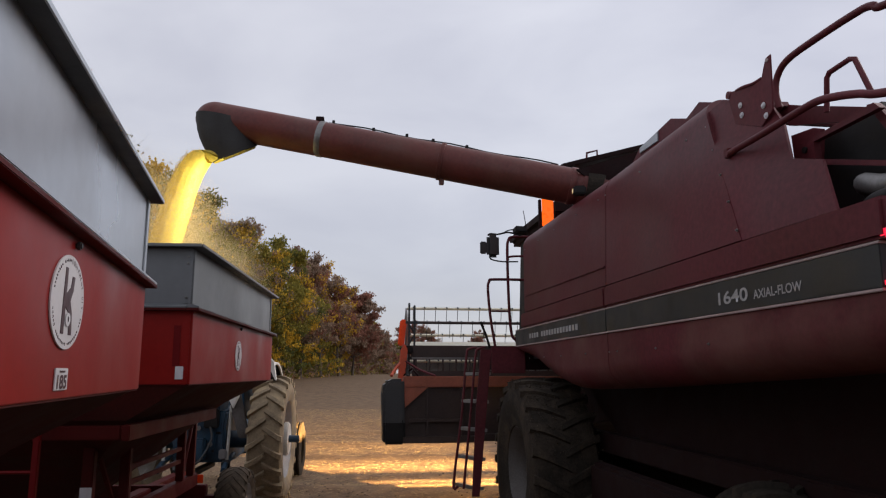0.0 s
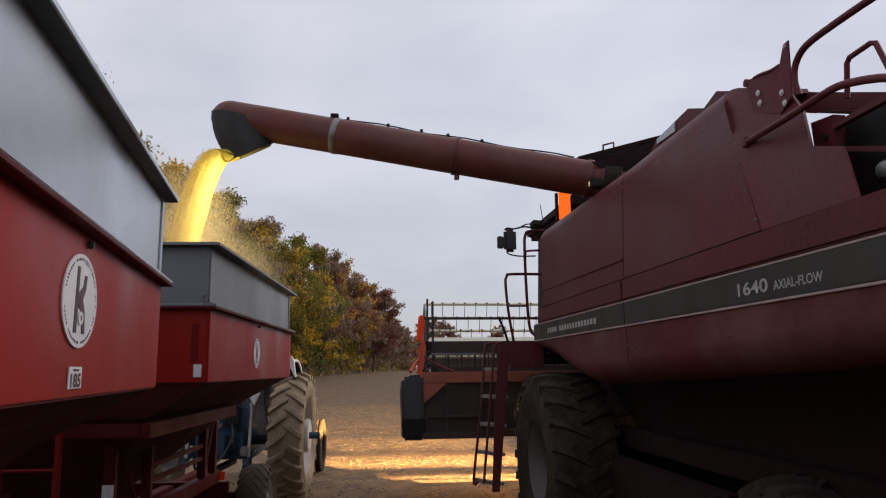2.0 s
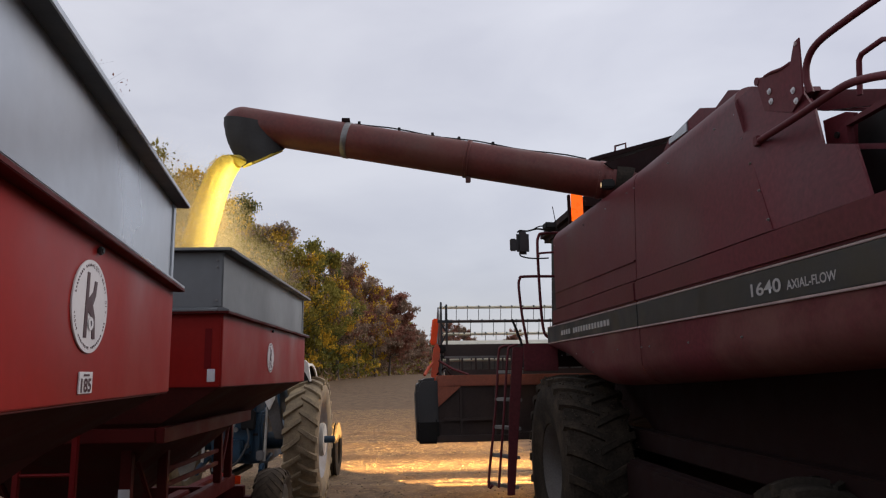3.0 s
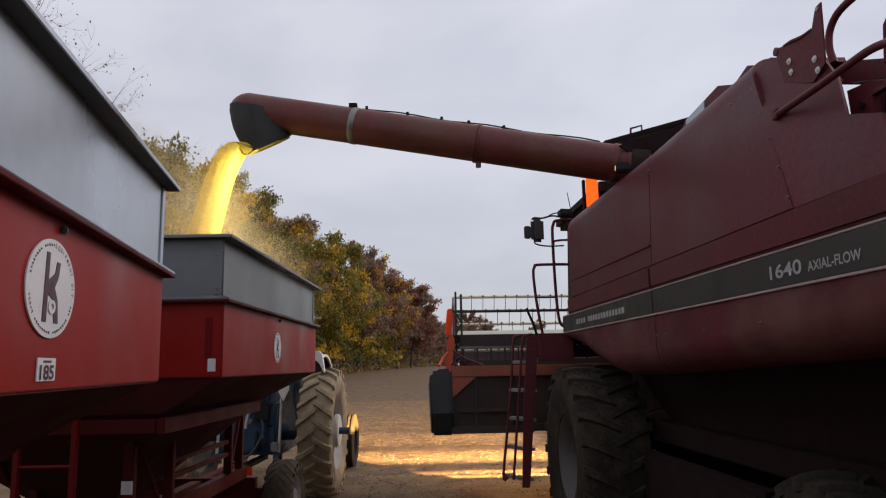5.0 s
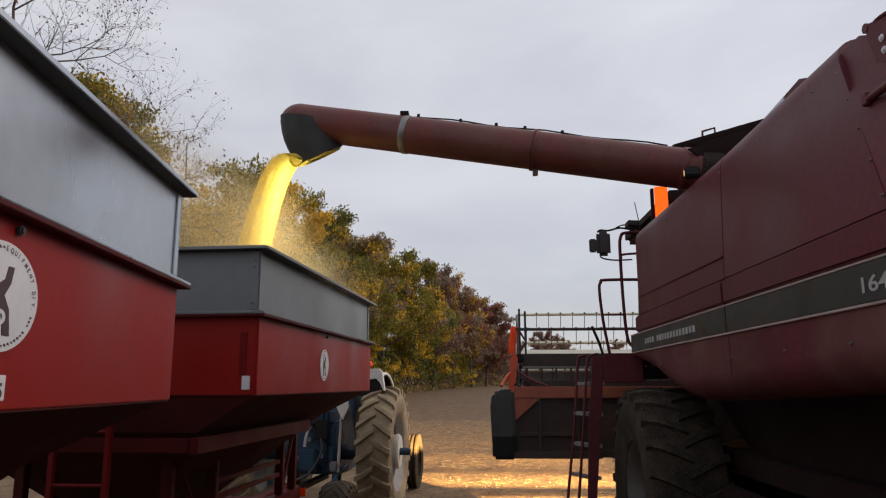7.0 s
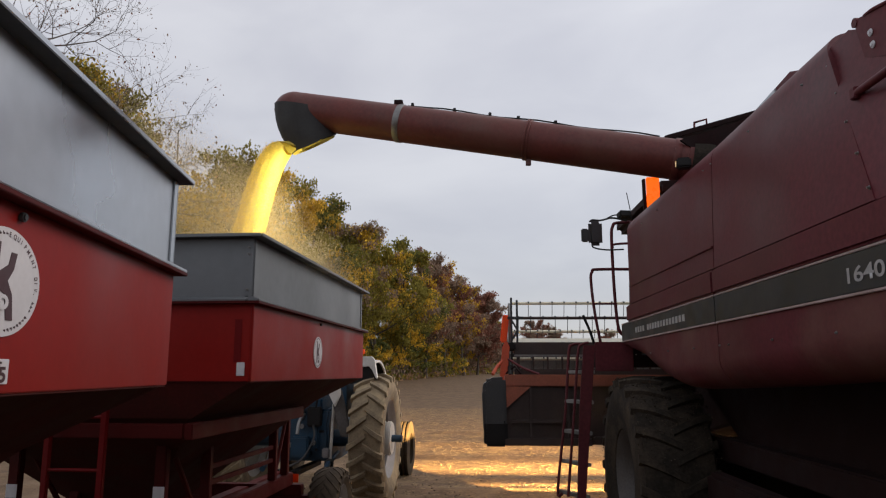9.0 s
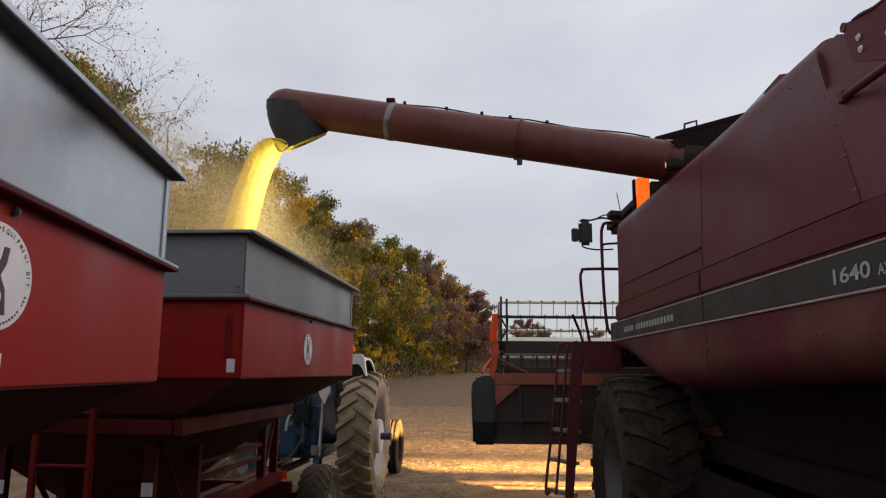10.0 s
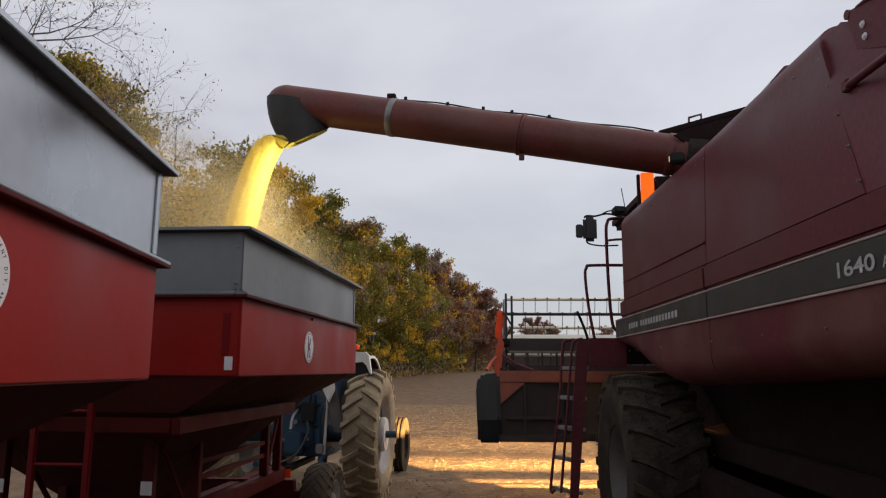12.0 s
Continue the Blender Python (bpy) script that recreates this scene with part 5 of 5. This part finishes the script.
# ---- tractor ----
def build_tractor():
    t = thing("tractor", pose(-0.88, 9.98, 0, 0, 0, -3.5), "older blue tractor with white fenders and mud-dried rear tyres", "tractor")
    R = 0.83
    wheel(t, 0, 0, R - 0.02, R, 0.44, 0.47, M_TYRE_TAN, M_RIMGREY, 23, 0.045, dish=-0.06)
    wheel(t, -1.75, 0, R - 0.02, R, 0.44, 0.50, M_TYRE_TAN, M_RIMWHITE, 23, 0.045, yaw=180, dish=0.05)
    z = R - 0.02
    # hub spacer, stacked wheel weights and axle end outside the wheel
    part("hub_drum", moved(disc_x(0.225, 0.06, 0.125, 36, 0.015), pose(0, 0, z)), M_RIMWHITE, t, "cream hub drum")
    part("hub_drum", moved(disc_x(0.215, 0.14, 0.21, 36, 0.015), pose(0, 0, z)), M_RIMWHITE, t, "cream hub drum")
    part("axle_end", moved(disc_x(0.045, 0.1, 0.345, 20, 0.006), pose(0, -0.02, z)), M_BLUE, t, "blue axle end")
    # transmission housing, drawbar, lift arms
    part("rear_housing", prism([(-0.30, 0.55), (-0.34, 0.95), (-0.22, 1.18), (0.5, 1.22), (1.9, 1.10), (1.9, 0.55), (0.4, 0.50)], "x", -1.20, -0.55, 0.03), M_BLUE, t)
    part("hydraulic_cover", box(-1.12, -0.63, -0.36, 0.2, 1.16, 1.34, 0.03), M_BLUE, t)
    part("axle_trumpet", moved(disc_x(0.11, 0, 1.75, 24), pose(-1.75, 0, z)), M_BLUE, t)
    part("pto_shield", box(-0.98, -0.76, -0.50, -0.30, 0.60, 0.86, 0.02), M_BLUE, t)
    part("drawbar", box(-0.92, -0.82, -0.75, 0.4, 0.42, 0.48, 0.008), M_BLACK, t)
    for x in (-1.28, -0.50):
        part("lower_lift_arm", tube([(x, 0.0, 0.62), (x, -0.45, 0.55), (x + 0.03, -0.72, 0.50)], 0.035, 10, 4), M_BLUE, t)
        part("lift_rod", tube([(x, -0.28, 1.26), (x, -0.40, 0.58)], 0.020, 8), M_RIMWHITE, t, "pale lift rod")
        part("rocker_arm", tube([(x + 0.05, -0.05, 1.22), (x, -0.29, 1.27)], 0.030, 8), M_BLUE, t)
    part("top_link", tube([(-0.87, -0.30, 1.12), (-0.87, -0.52, 1.05), (-0.87, -0.60, 0.90)], 0.022, 8, 4), M_STEEL, t)
    for x, zz in ((-1.02, 0.75), (-0.72, 0.78), (-0.87, 0.98)):
        part("hydraulic_coupler", moved(disc_x(0.03, 0, 0.08, 16, 0.005), pose(x, -0.34, zz, 0, 0, -90)), M_STEEL, t)
    # clutter on the back of the housing: covers, valve block, hoses and clevis
    part("rear_cover", box(-1.10, -0.66, -0.385, -0.335, 0.66, 1.10, 0.02), M_BLUE, t)
    part("cover_flange", box(-1.16, -0.60, -0.355, -0.335, 0.90, 0.93, 0.004), M_BLACK, t)
    part("valve_block", box(-0.80, -0.62, -0.44, -0.36, 0.98, 1.22, 0.015), M_BLACK, t)
    part("valve_lever", tube([(-0.70, -0.40, 1.2), (-0.66, -0.46, 1.34), (-0.60, -0.46, 1.40)], 0.012, 8, 3), M_BLACK, t)
    for x, zz in ((-1.08, 0.70), (-0.68, 0.70), (-1.08, 1.06), (-0.68, 1.06), (-0.88, 0.68), (-0.88, 1.08)):
        part("cover_bolt", moved(disc_x(0.016, 0, 0.03, 8), pose(x, -0.38, zz, 0, 0, -90)), M_BLACK, t)
    part("lift_clevis", box(-0.60, -0.50, -0.44, -0.38, 0.60, 0.72, 0.015), M_RIMGREY, t, "pale worn clevis")
    part("arm_end", moved(disc_x(0.055, -0.05, 0.05, 20, 0.015), pose(-0.50, -0.45, 0.54)), M_BLACK, t)
    part("hydraulic_hose", tube([(-0.72, -0.42, 1.0), (-0.66, -0.6, 0.85), (-0.75, -0.8, 0.62), (-0.9, -1.2, 0.55)], 0.014, 8, 6), M_RUBBER, t)
    part("hydraulic_hose", tube([(-1.02, -0.40, 0.75), (-1.05, -0.7, 0.6), (-0.95, -1.1, 0.55)], 0.014, 8, 6), M_RUBBER, t)
    # white fender over the tyre; black sheets on its inner side stand for shade
    for x0, x1 in ((-0.28, 0.02), (-1.77, -1.47)):
        b = bmesh.new()
        prof = [(0.98, a) for a in np.linspace(radians(-60), radians(14), 14)]
        outer = [[b.verts.new((x, -(r) * math.sin(a), z + r * math.cos(a) * 1.02)) for x in (x0, x1)] for r, a in prof]
        inn = [[b.verts.new((x, -(r - 0.03) * math.sin(a), z + (r - 0.03) * math.cos(a) * 1.02)) for x in (x0, x1)] for r, a in prof]
        for s in (outer, inn):
            for p, q in zip(s, s[1:]):
                b.faces.new((p[0], p[1], q[1], q[0]))
        for p, q, u, v in zip(outer, outer[1:], inn, inn[1:]):
            for k in (0, 1):
                b.faces.new((p[k], q[k], v[k], u[k]))
        b.faces.new((outer[0][0], outer[0][1], inn[0][1], inn[0][0]))
        b.faces.new((outer[-1][0], outer[-1][1], inn[-1][1], inn[-1][0]))
        part("fender", b, M_TWHITE, t, "white fender")
        b = bmesh.new()
        lin = [[b.verts.new((x, -r_ * math.sin(a), z + r_ * math.cos(a) * 1.02)) for x in (x0 + 0.02, x1 - 0.02)] for r_, a in ((0.945, a_) for a_ in np.linspace(radians(-60), radians(14), 14))]
        for p, q in zip(lin, lin[1:]):
            b.faces.new((p[0], p[1], q[1], q[0]))
        bmesh.ops.solidify(b, geom=b.faces[:], thickness=0.02)
        part("fender_shade_sheet", b, M_BLACK, t)
    part("fender_lip", prism([(-0.30, 1.85), (-0.02, 1.85), (0.02, 1.81), (0.06, 1.57), (0.042, 1.57), (-0.01, 1.68), (-0.055, 1.725), (-0.30, 1.70)], "y", -0.31, -0.245, 0.004), M_TWHITE, t, "white fender lip")
    # black sheet fills the arch with its shade
    part("arch_shade_sheet", prism([(-0.295, 1.71), (-0.055, 1.725), (-0.01, 1.68), (0.04, 1.57), (-0.295, 1.50)], "y", -0.275, -0.25, 0), M_BLACK, t)
    for x in (-0.40, -1.38):
        part("fender_side", prism([(0.6, 1.0), (0.75, 1.55), (0.3, 1.80), (-0.10, 1.78), (-0.16, 1.50), (-0.10, 1.10)], "x", x, x + 0.03, 0.006), M_BLUE, t)
    part("fender_bracket", prism([(-0.52, 1.42), (-0.37, 1.44), (-0.22, 0.86), (-0.36, 0.86)], "y", -0.46, -0.40, 0.012), M_RIM_MUD, t)
    part("fender_cap", prism([(-0.52, 1.40), (-0.50, 1.52), (-0.38, 1.54), (-0.36, 1.38), (-0.43, 1.22)], "y", -0.52, -0.465, 0.01), M_TWHITE, t, "white fender corner")
    part("warning_lamp", moved(lathe([(0.008, 0), (0.04, 0), (0.045, 0.02), (0.038, 0.06), (0.008, 0.07)], 20), pose(-0.19, -0.1, 1.885, 0, -90, 0)), M_ORANGE, t, "amber warning lamp")
    # seat, hood and front end, mostly hidden by the wagon
    part("seat", box(-1.1, -0.65, -0.15, 0.3, 1.40, 1.50, 0.03), M_RUBBER, t)
    part("engine_hood", box(-1.2, -0.55, 0.9, 2.6, 1.05, 1.55, 0.06), M_BLUE, t)
    for x, yaw in ((0.04, 0), (-1.8, 180)):
        h = 0.10
        prof = [(0.24, -h * 0.8), (0.32, -h)]
        for k in range(3):
            u = -h * 0.85 + k * h * 0.62
            prof += [(0.40, u), (0.43, u + 0.008), (0.43, u + h * 0.36), (0.40, u + h * 0.40)]
        prof += [(0.32, h), (0.24, h * 0.8)]
        part("front_tyre", moved(lathe(prof, 44), pose(x, 2.40, 0.44)), M_TYRE_FRONT, t, "dusty ribbed front tyre")
        part("front_rim", moved(lathe([(0.02, -0.02), (0.25, -0.07), (0.255, 0.07), (0.23, 0.03), (0.02, 0.02)], 36), pose(x, 2.40, 0.44)), M_TYRE_FRONT, t)
    part("front_axle", box(-1.75, -0.02, 2.34, 2.47, 0.38, 0.5, 0.01), M_BLUE, t)


build_tractor()


# ---- trees ----
def tree(x, y, h, kinds, leaves, seed, spread=0.32, bare=False, base=None, leaf=0.26, crown_from=0.25, low=2, reach=(0, 0, 0)):
    rnd = random.Random(seed)
    z0 = ground_height(x, y) - 0.1 if base is None else base
    label = "tall bare tree with a few clinging leaves" if bare else "autumn tree with %s leaves" % {"gold": "golden", "olive": "olive green", "rust": "rust red", "dull": "dull brown", "green": "dark green"}[kinds[0]]
    t = thing("tree", pose(x, y, z0), label, "tree", "trees along the field edge")
    b = bmesh.new()
    tips = []
    lean = Vector((rnd.uniform(-0.06, 0.06), rnd.uniform(-0.06, 0.06), 1)).normalized()
    r0 = h * (0.011 if bare else 0.014)

    def limb(p, d, length, r, depth):
        n = 4
        pts, radii = [p], [r]
        for k in range(n):
            d = (d + Vector((rnd.gauss(0, 0.16), rnd.gauss(0, 0.16), rnd.gauss(0.05, 0.10)))).normalized()
            p = p + d * length / n
            pts.append(p)
            radii.append(r * (1 - 0.75 * (k + 1) / n))
            if depth < (4 if bare else 2):
                for _ in range((rnd.choice((1, 1, 2)) if bare else rnd.choice((1, 2))) if depth else 1):
                    a = rnd.random() * 6.283
                    side = (d.orthogonal().normalized() * math.cos(a) + d.cross(d.orthogonal()).normalized() * math.sin(a))
                    limb(p, (d * 0.6 + side * 0.75 + Vector((0, 0, 0.10))).normalized(), length * rnd.uniform(0.42, 0.62), radii[-1] * 0.62 + (0.004 if bare else 0.004), depth + 1)
        tube(pts, r, 5 if depth else 7, 0, b, radii)
        tips.extend(pts[2:])

    stem = [Vector((0, 0, 0))]
    radii = [r0 * 1.35]
    for k in range(8):
        stem.append(stem[-1] + (lean + Vector((rnd.gauss(0, 0.07), rnd.gauss(0, 0.07), 0))) * h * 0.92 / 8)
        radii.append(r0 * (1 - 0.88 * (k + 1) / 8))
    tube(stem, r0, 8, 0, b, radii)
    for k in range(low, 9):
        for _ in range(3 if not bare else 2):
            a = rnd.random() * 6.283
            f = k / 8
            up = rnd.uniform(0.25, 0.75)
            limb(stem[k] + Vector((0, 0, rnd.uniform(-0.4, 0.1))), (Vector((math.cos(a), math.sin(a), up)) + Vector(reach)).normalized(), h * spread * (1.15 - 0.75 * f) * rnd.uniform(0.75, 1.15), radii[k] * 0.6 + 0.01, 1)
    part("trunk", b, M_BARK, t)
    # leaves: small bent blades in clumps about the twigs
    groups = {k: ([], []) for k in kinds}
    for i in range(leaves):
        c = rnd.choice(tips)
        # leaf colours gather in clumps
        tone = noise.noise((c.x * 0.42 + seed, c.y * 0.42, c.z * 0.42)) + rnd.gauss(0, 0.07)
        kind = kinds[0] if tone < 0.10 else kinds[1 % len(kinds)] if tone < 0.30 else kinds[-1]
        verts, faces = groups[kind]
        if c.z < h * crown_from and rnd.random() < 0.7:
            continue
        s = h * 0.021 if not bare else 0.2
        p = c + Vector((rnd.gauss(0, s), rnd.gauss(0, s), rnd.gauss(0, s * 0.8)))
        q = Euler((rnd.random() * 6, rnd.random() * 6, rnd.random() * 6)).to_matrix()
        w = leaf * rnd.uniform(0.6, 1.3)
        j = len(verts)
        for v in ((-1, 0, 0), (0, -0.55, 0.18), (1, 0, 0), (0, 0.55, 0.18)):
            verts.append(p + q @ Vector(v) * w * 0.5)
        faces += [(j, j + 1, j + 2), (j, j + 2, j + 3)]
    for kind, (verts, faces) in groups.items():
        if verts:
            me = bpy.data.meshes.new("crown")
            me.from_pydata(verts, [], faces)
            me.materials.append(LEAF[kind])
            o = new("crown", me)
            o.parent = t
            tagged(o, kind="stuff")
    return t


def build_trees():
    rows = [
        # x, y, height, leaf kinds, leaves, seed, spread, bare
        (-22.8, 34.5, 27.0, ("dull", "rust"), 2200, 1, 0.41, True),
        (-22.6, 41.0, 20.0, ("olive", "gold", "dull"), 17000, 2, 0.27, False),
        (-20.6, 46.0, 17.5, ("gold", "olive", "dull"), 15000, 3, 0.29, False),
        (-21.6, 53.0, 21.5, ("dull", "olive"), 1400, 4, 0.19, True),
        (-16.0, 47.0, 15.4, ("olive", "gold"), 16000, 5, 0.36, False),
        (-14.3, 52.0, 16.0, ("olive", "gold"), 18000, 6, 0.34, False),
        (-12.6, 60.0, 15.4, ("olive", "green", "gold"), 16000, 57, 0.30, False),
        (-10.9, 66.0, 14.6, ("olive", "dull", "gold"), 18000, 58, 0.34, False),
        (-9.3, 74.0, 14.6, ("olive", "gold", "dull"), 18000, 10, 0.40, False),
        (-7.2, 82.0, 14.8, ("olive", "green", "gold"), 15000, 11, 0.36, False),
        (-5.0, 90.0, 15.2, ("dull", "rust", "gold"), 15000, 12, 0.34, False),
        (-2.8, 98.0, 14.2, ("rust", "gold", "dull"), 14000, 13, 0.34, False),
        (-0.4, 104.0, 13.0, ("dull", "gold", "rust"), 13000, 14, 0.36, False),
        (1.6, 113.0, 12.4, ("rust", "dull"), 12000, 15, 0.36, False),
        (3.6, 128.0, 10.6, ("dull", "rust", "olive"), 9000, 16, 0.42, False),
        (5.5, 140.0, 9.6, ("dull", "rust"), 8000, 17, 0.42, False),
        (8.5, 158.0, 8.4, ("dull", "rust"), 8000, 21, 0.46, False),
        (12.5, 180.0, 7.4, ("dull", "olive"), 8000, 18, 0.50, False),
        (18.0, 205.0, 7.8, ("dull", "rust"), 6000, 22, 0.50, False),
        (20.5, 218.0, 15.0, ("rust", "dull"), 9000, 19, 0.42, False),
        (25.5, 222.0, 13.5, ("dull", "rust"), 7000, 23, 0.40, False),
        (41.0, 216.0, 11.5, ("rust", "dull"), 6000, 20, 0.46, False),
    ]
    for x, y, h, kinds, leaves, seed, spread, bare in rows:
        reach = (0.9, -0.1, -0.12) if (bare and h > 25) else (0, 0, 0)
        tree(x, y, h, kinds, leaves if bare else int(leaves * 1.3), seed, spread, bare, leaf=0.16 if bare else 0.21 + y * 0.0013, crown_from=0.05, reach=reach)
    # understorey along the edge
    rnd = random.Random(77)
    for k in range(26):
        f = k / 25
        x, y = -16.5 + 25 * f ** 1.05, 40 + 125 * f
        kinds = rnd.choice((("gold", "olive"), ("olive", "gold", "green"), ("gold", "gold", "olive"), ("green", "olive"))) if f < 0.6 else ("dull", "rust", "olive")
        tree(x + rnd.uniform(-1, 1), y, rnd.uniform(4.5, 8.0), kinds, 6000, 200 + k, 0.52, leaf=0.21 + y * 0.0014, crown_from=-1, low=0)


build_trees()


def build_undergrowth():
    """Dense brush that closes the foot of the wood, one leaf blade after another."""
    rnd = random.Random(909)
    groups = {"olive": ([], []), "green": ([], []), "dull": ([], []), "gold": ([], [])}
    for _ in range(50000):
        f = rnd.random()
        x, y = -18.0 + 27.5 * f ** 1.05 + rnd.gauss(0, 1.1), 38 + 130 * f + rnd.gauss(0, 1.0)
        top = 2.4 + 1.8 * noise.noise((x * 0.35, y * 0.18, 2))
        z = rise(y) + max(0.05, top) * rnd.random() ** 1.3
        verts, faces = groups["gold" if noise.noise((x * 0.22, y * 0.09, 7)) > 0.34 and z - rise(y) > 0.5 else rnd.choice(("olive", "green", "dull", "dull") if f < 0.55 else ("dull", "dull", "olive"))]
        q = Euler((rnd.random() * 6, rnd.random() * 6, rnd.random() * 6)).to_matrix()
        w = (0.30 + y * 0.0022) * rnd.uniform(0.6, 1.3)
        j = len(verts)
        for v in ((-1, 0, 0), (0, -0.55, 0.18), (1, 0, 0), (0, 0.55, 0.18)):
            verts.append(Vector((x, y, z)) + q @ Vector(v) * w * 0.5)
        faces += [(j, j + 1, j + 2), (j, j + 2, j + 3)]
    for kind, (verts, faces) in groups.items():
        me = bpy.data.meshes.new("undergrowth")
        me.from_pydata(verts, [], faces)
        me.materials.append(LEAF[kind])
        tagged(new("undergrowth", me), "dense autumn brush at the foot of the trees", "brush", kind="stuff")


build_undergrowth()


# ---- straw and clods on the field ----
def build_litter():
    rnd = random.Random(11)
    verts, faces = [], []
    for _ in range(26000):
        y = 8.5 + 26 * rnd.random() ** 1.3
        x = rnd.uniform(-3.2, 3.2)
        a, s = rnd.random() * 6.283, rnd.uniform(0.02, 0.09)
        z = ground_height(x, y) + 0.005
        d, n = Vector((math.cos(a), math.sin(a), rnd.uniform(-0.03, 0.06))) * s, Vector((-math.sin(a), math.cos(a), 0)) * 0.0022
        p = Vector((x, y, z))
        i = len(verts)
        verts += [p - n, p + n, p + d + n * 0.6, p + d - n * 0.6, p + Vector((0, 0, 0.0012)), p + d + Vector((0, 0, 0.001))]
        faces += [(i, i + 4, i + 5, i + 3), (i + 4, i + 1, i + 2, i + 5), (i, i + 3, i + 2, i + 1)]
    me = bpy.data.meshes.new("straw")
    me.from_pydata(verts, [], faces)
    me.materials.append(material("dry_straw", (0.36, 0.27, 0.15), 0.9, var=0.2, bump=0, island=0.4, spec=0.08))
    tagged(new("straw", me), "scattered dry bean straw on the field", "straw", kind="stuff")
    verts, faces = [], []
    for _ in range(2200):
        y = 7.5 + 14.0 * rnd.random() ** 1.5
        x = rnd.uniform(-3.2, 3.2)
        s = rnd.uniform(0.005, 0.018)
        p = Vector((x, y, ground_height(x, y) + s * 0.3))
        i = len(verts)
        verts += [p + Vector(v) * s * rnd.uniform(0.7, 1.3) for v in ((1, 0, 0), (-1, 0, 0), (0, 1, 0), (0, -1, 0), (0, 0, 0.8), (0, 0, -0.8))]
        faces += [(i + a, i + b_, i + c) for a, b_, c in ((0, 2, 4), (2, 1, 4), (1, 3, 4), (3, 0, 4), (2, 0, 5), (1, 2, 5), (3, 1, 5), (0, 3, 5))]
    me = bpy.data.meshes.new("clods")
    me.from_pydata(verts, [], faces)
    me.materials.append(material("dry_soil_clods", (0.13, 0.10, 0.075), 0.95, var=0.2, bump=0, island=0.4, spec=0.08))
    tagged(new("clods", me), "small dry clods of soil on the field", "soil", kind="stuff")


build_litter()
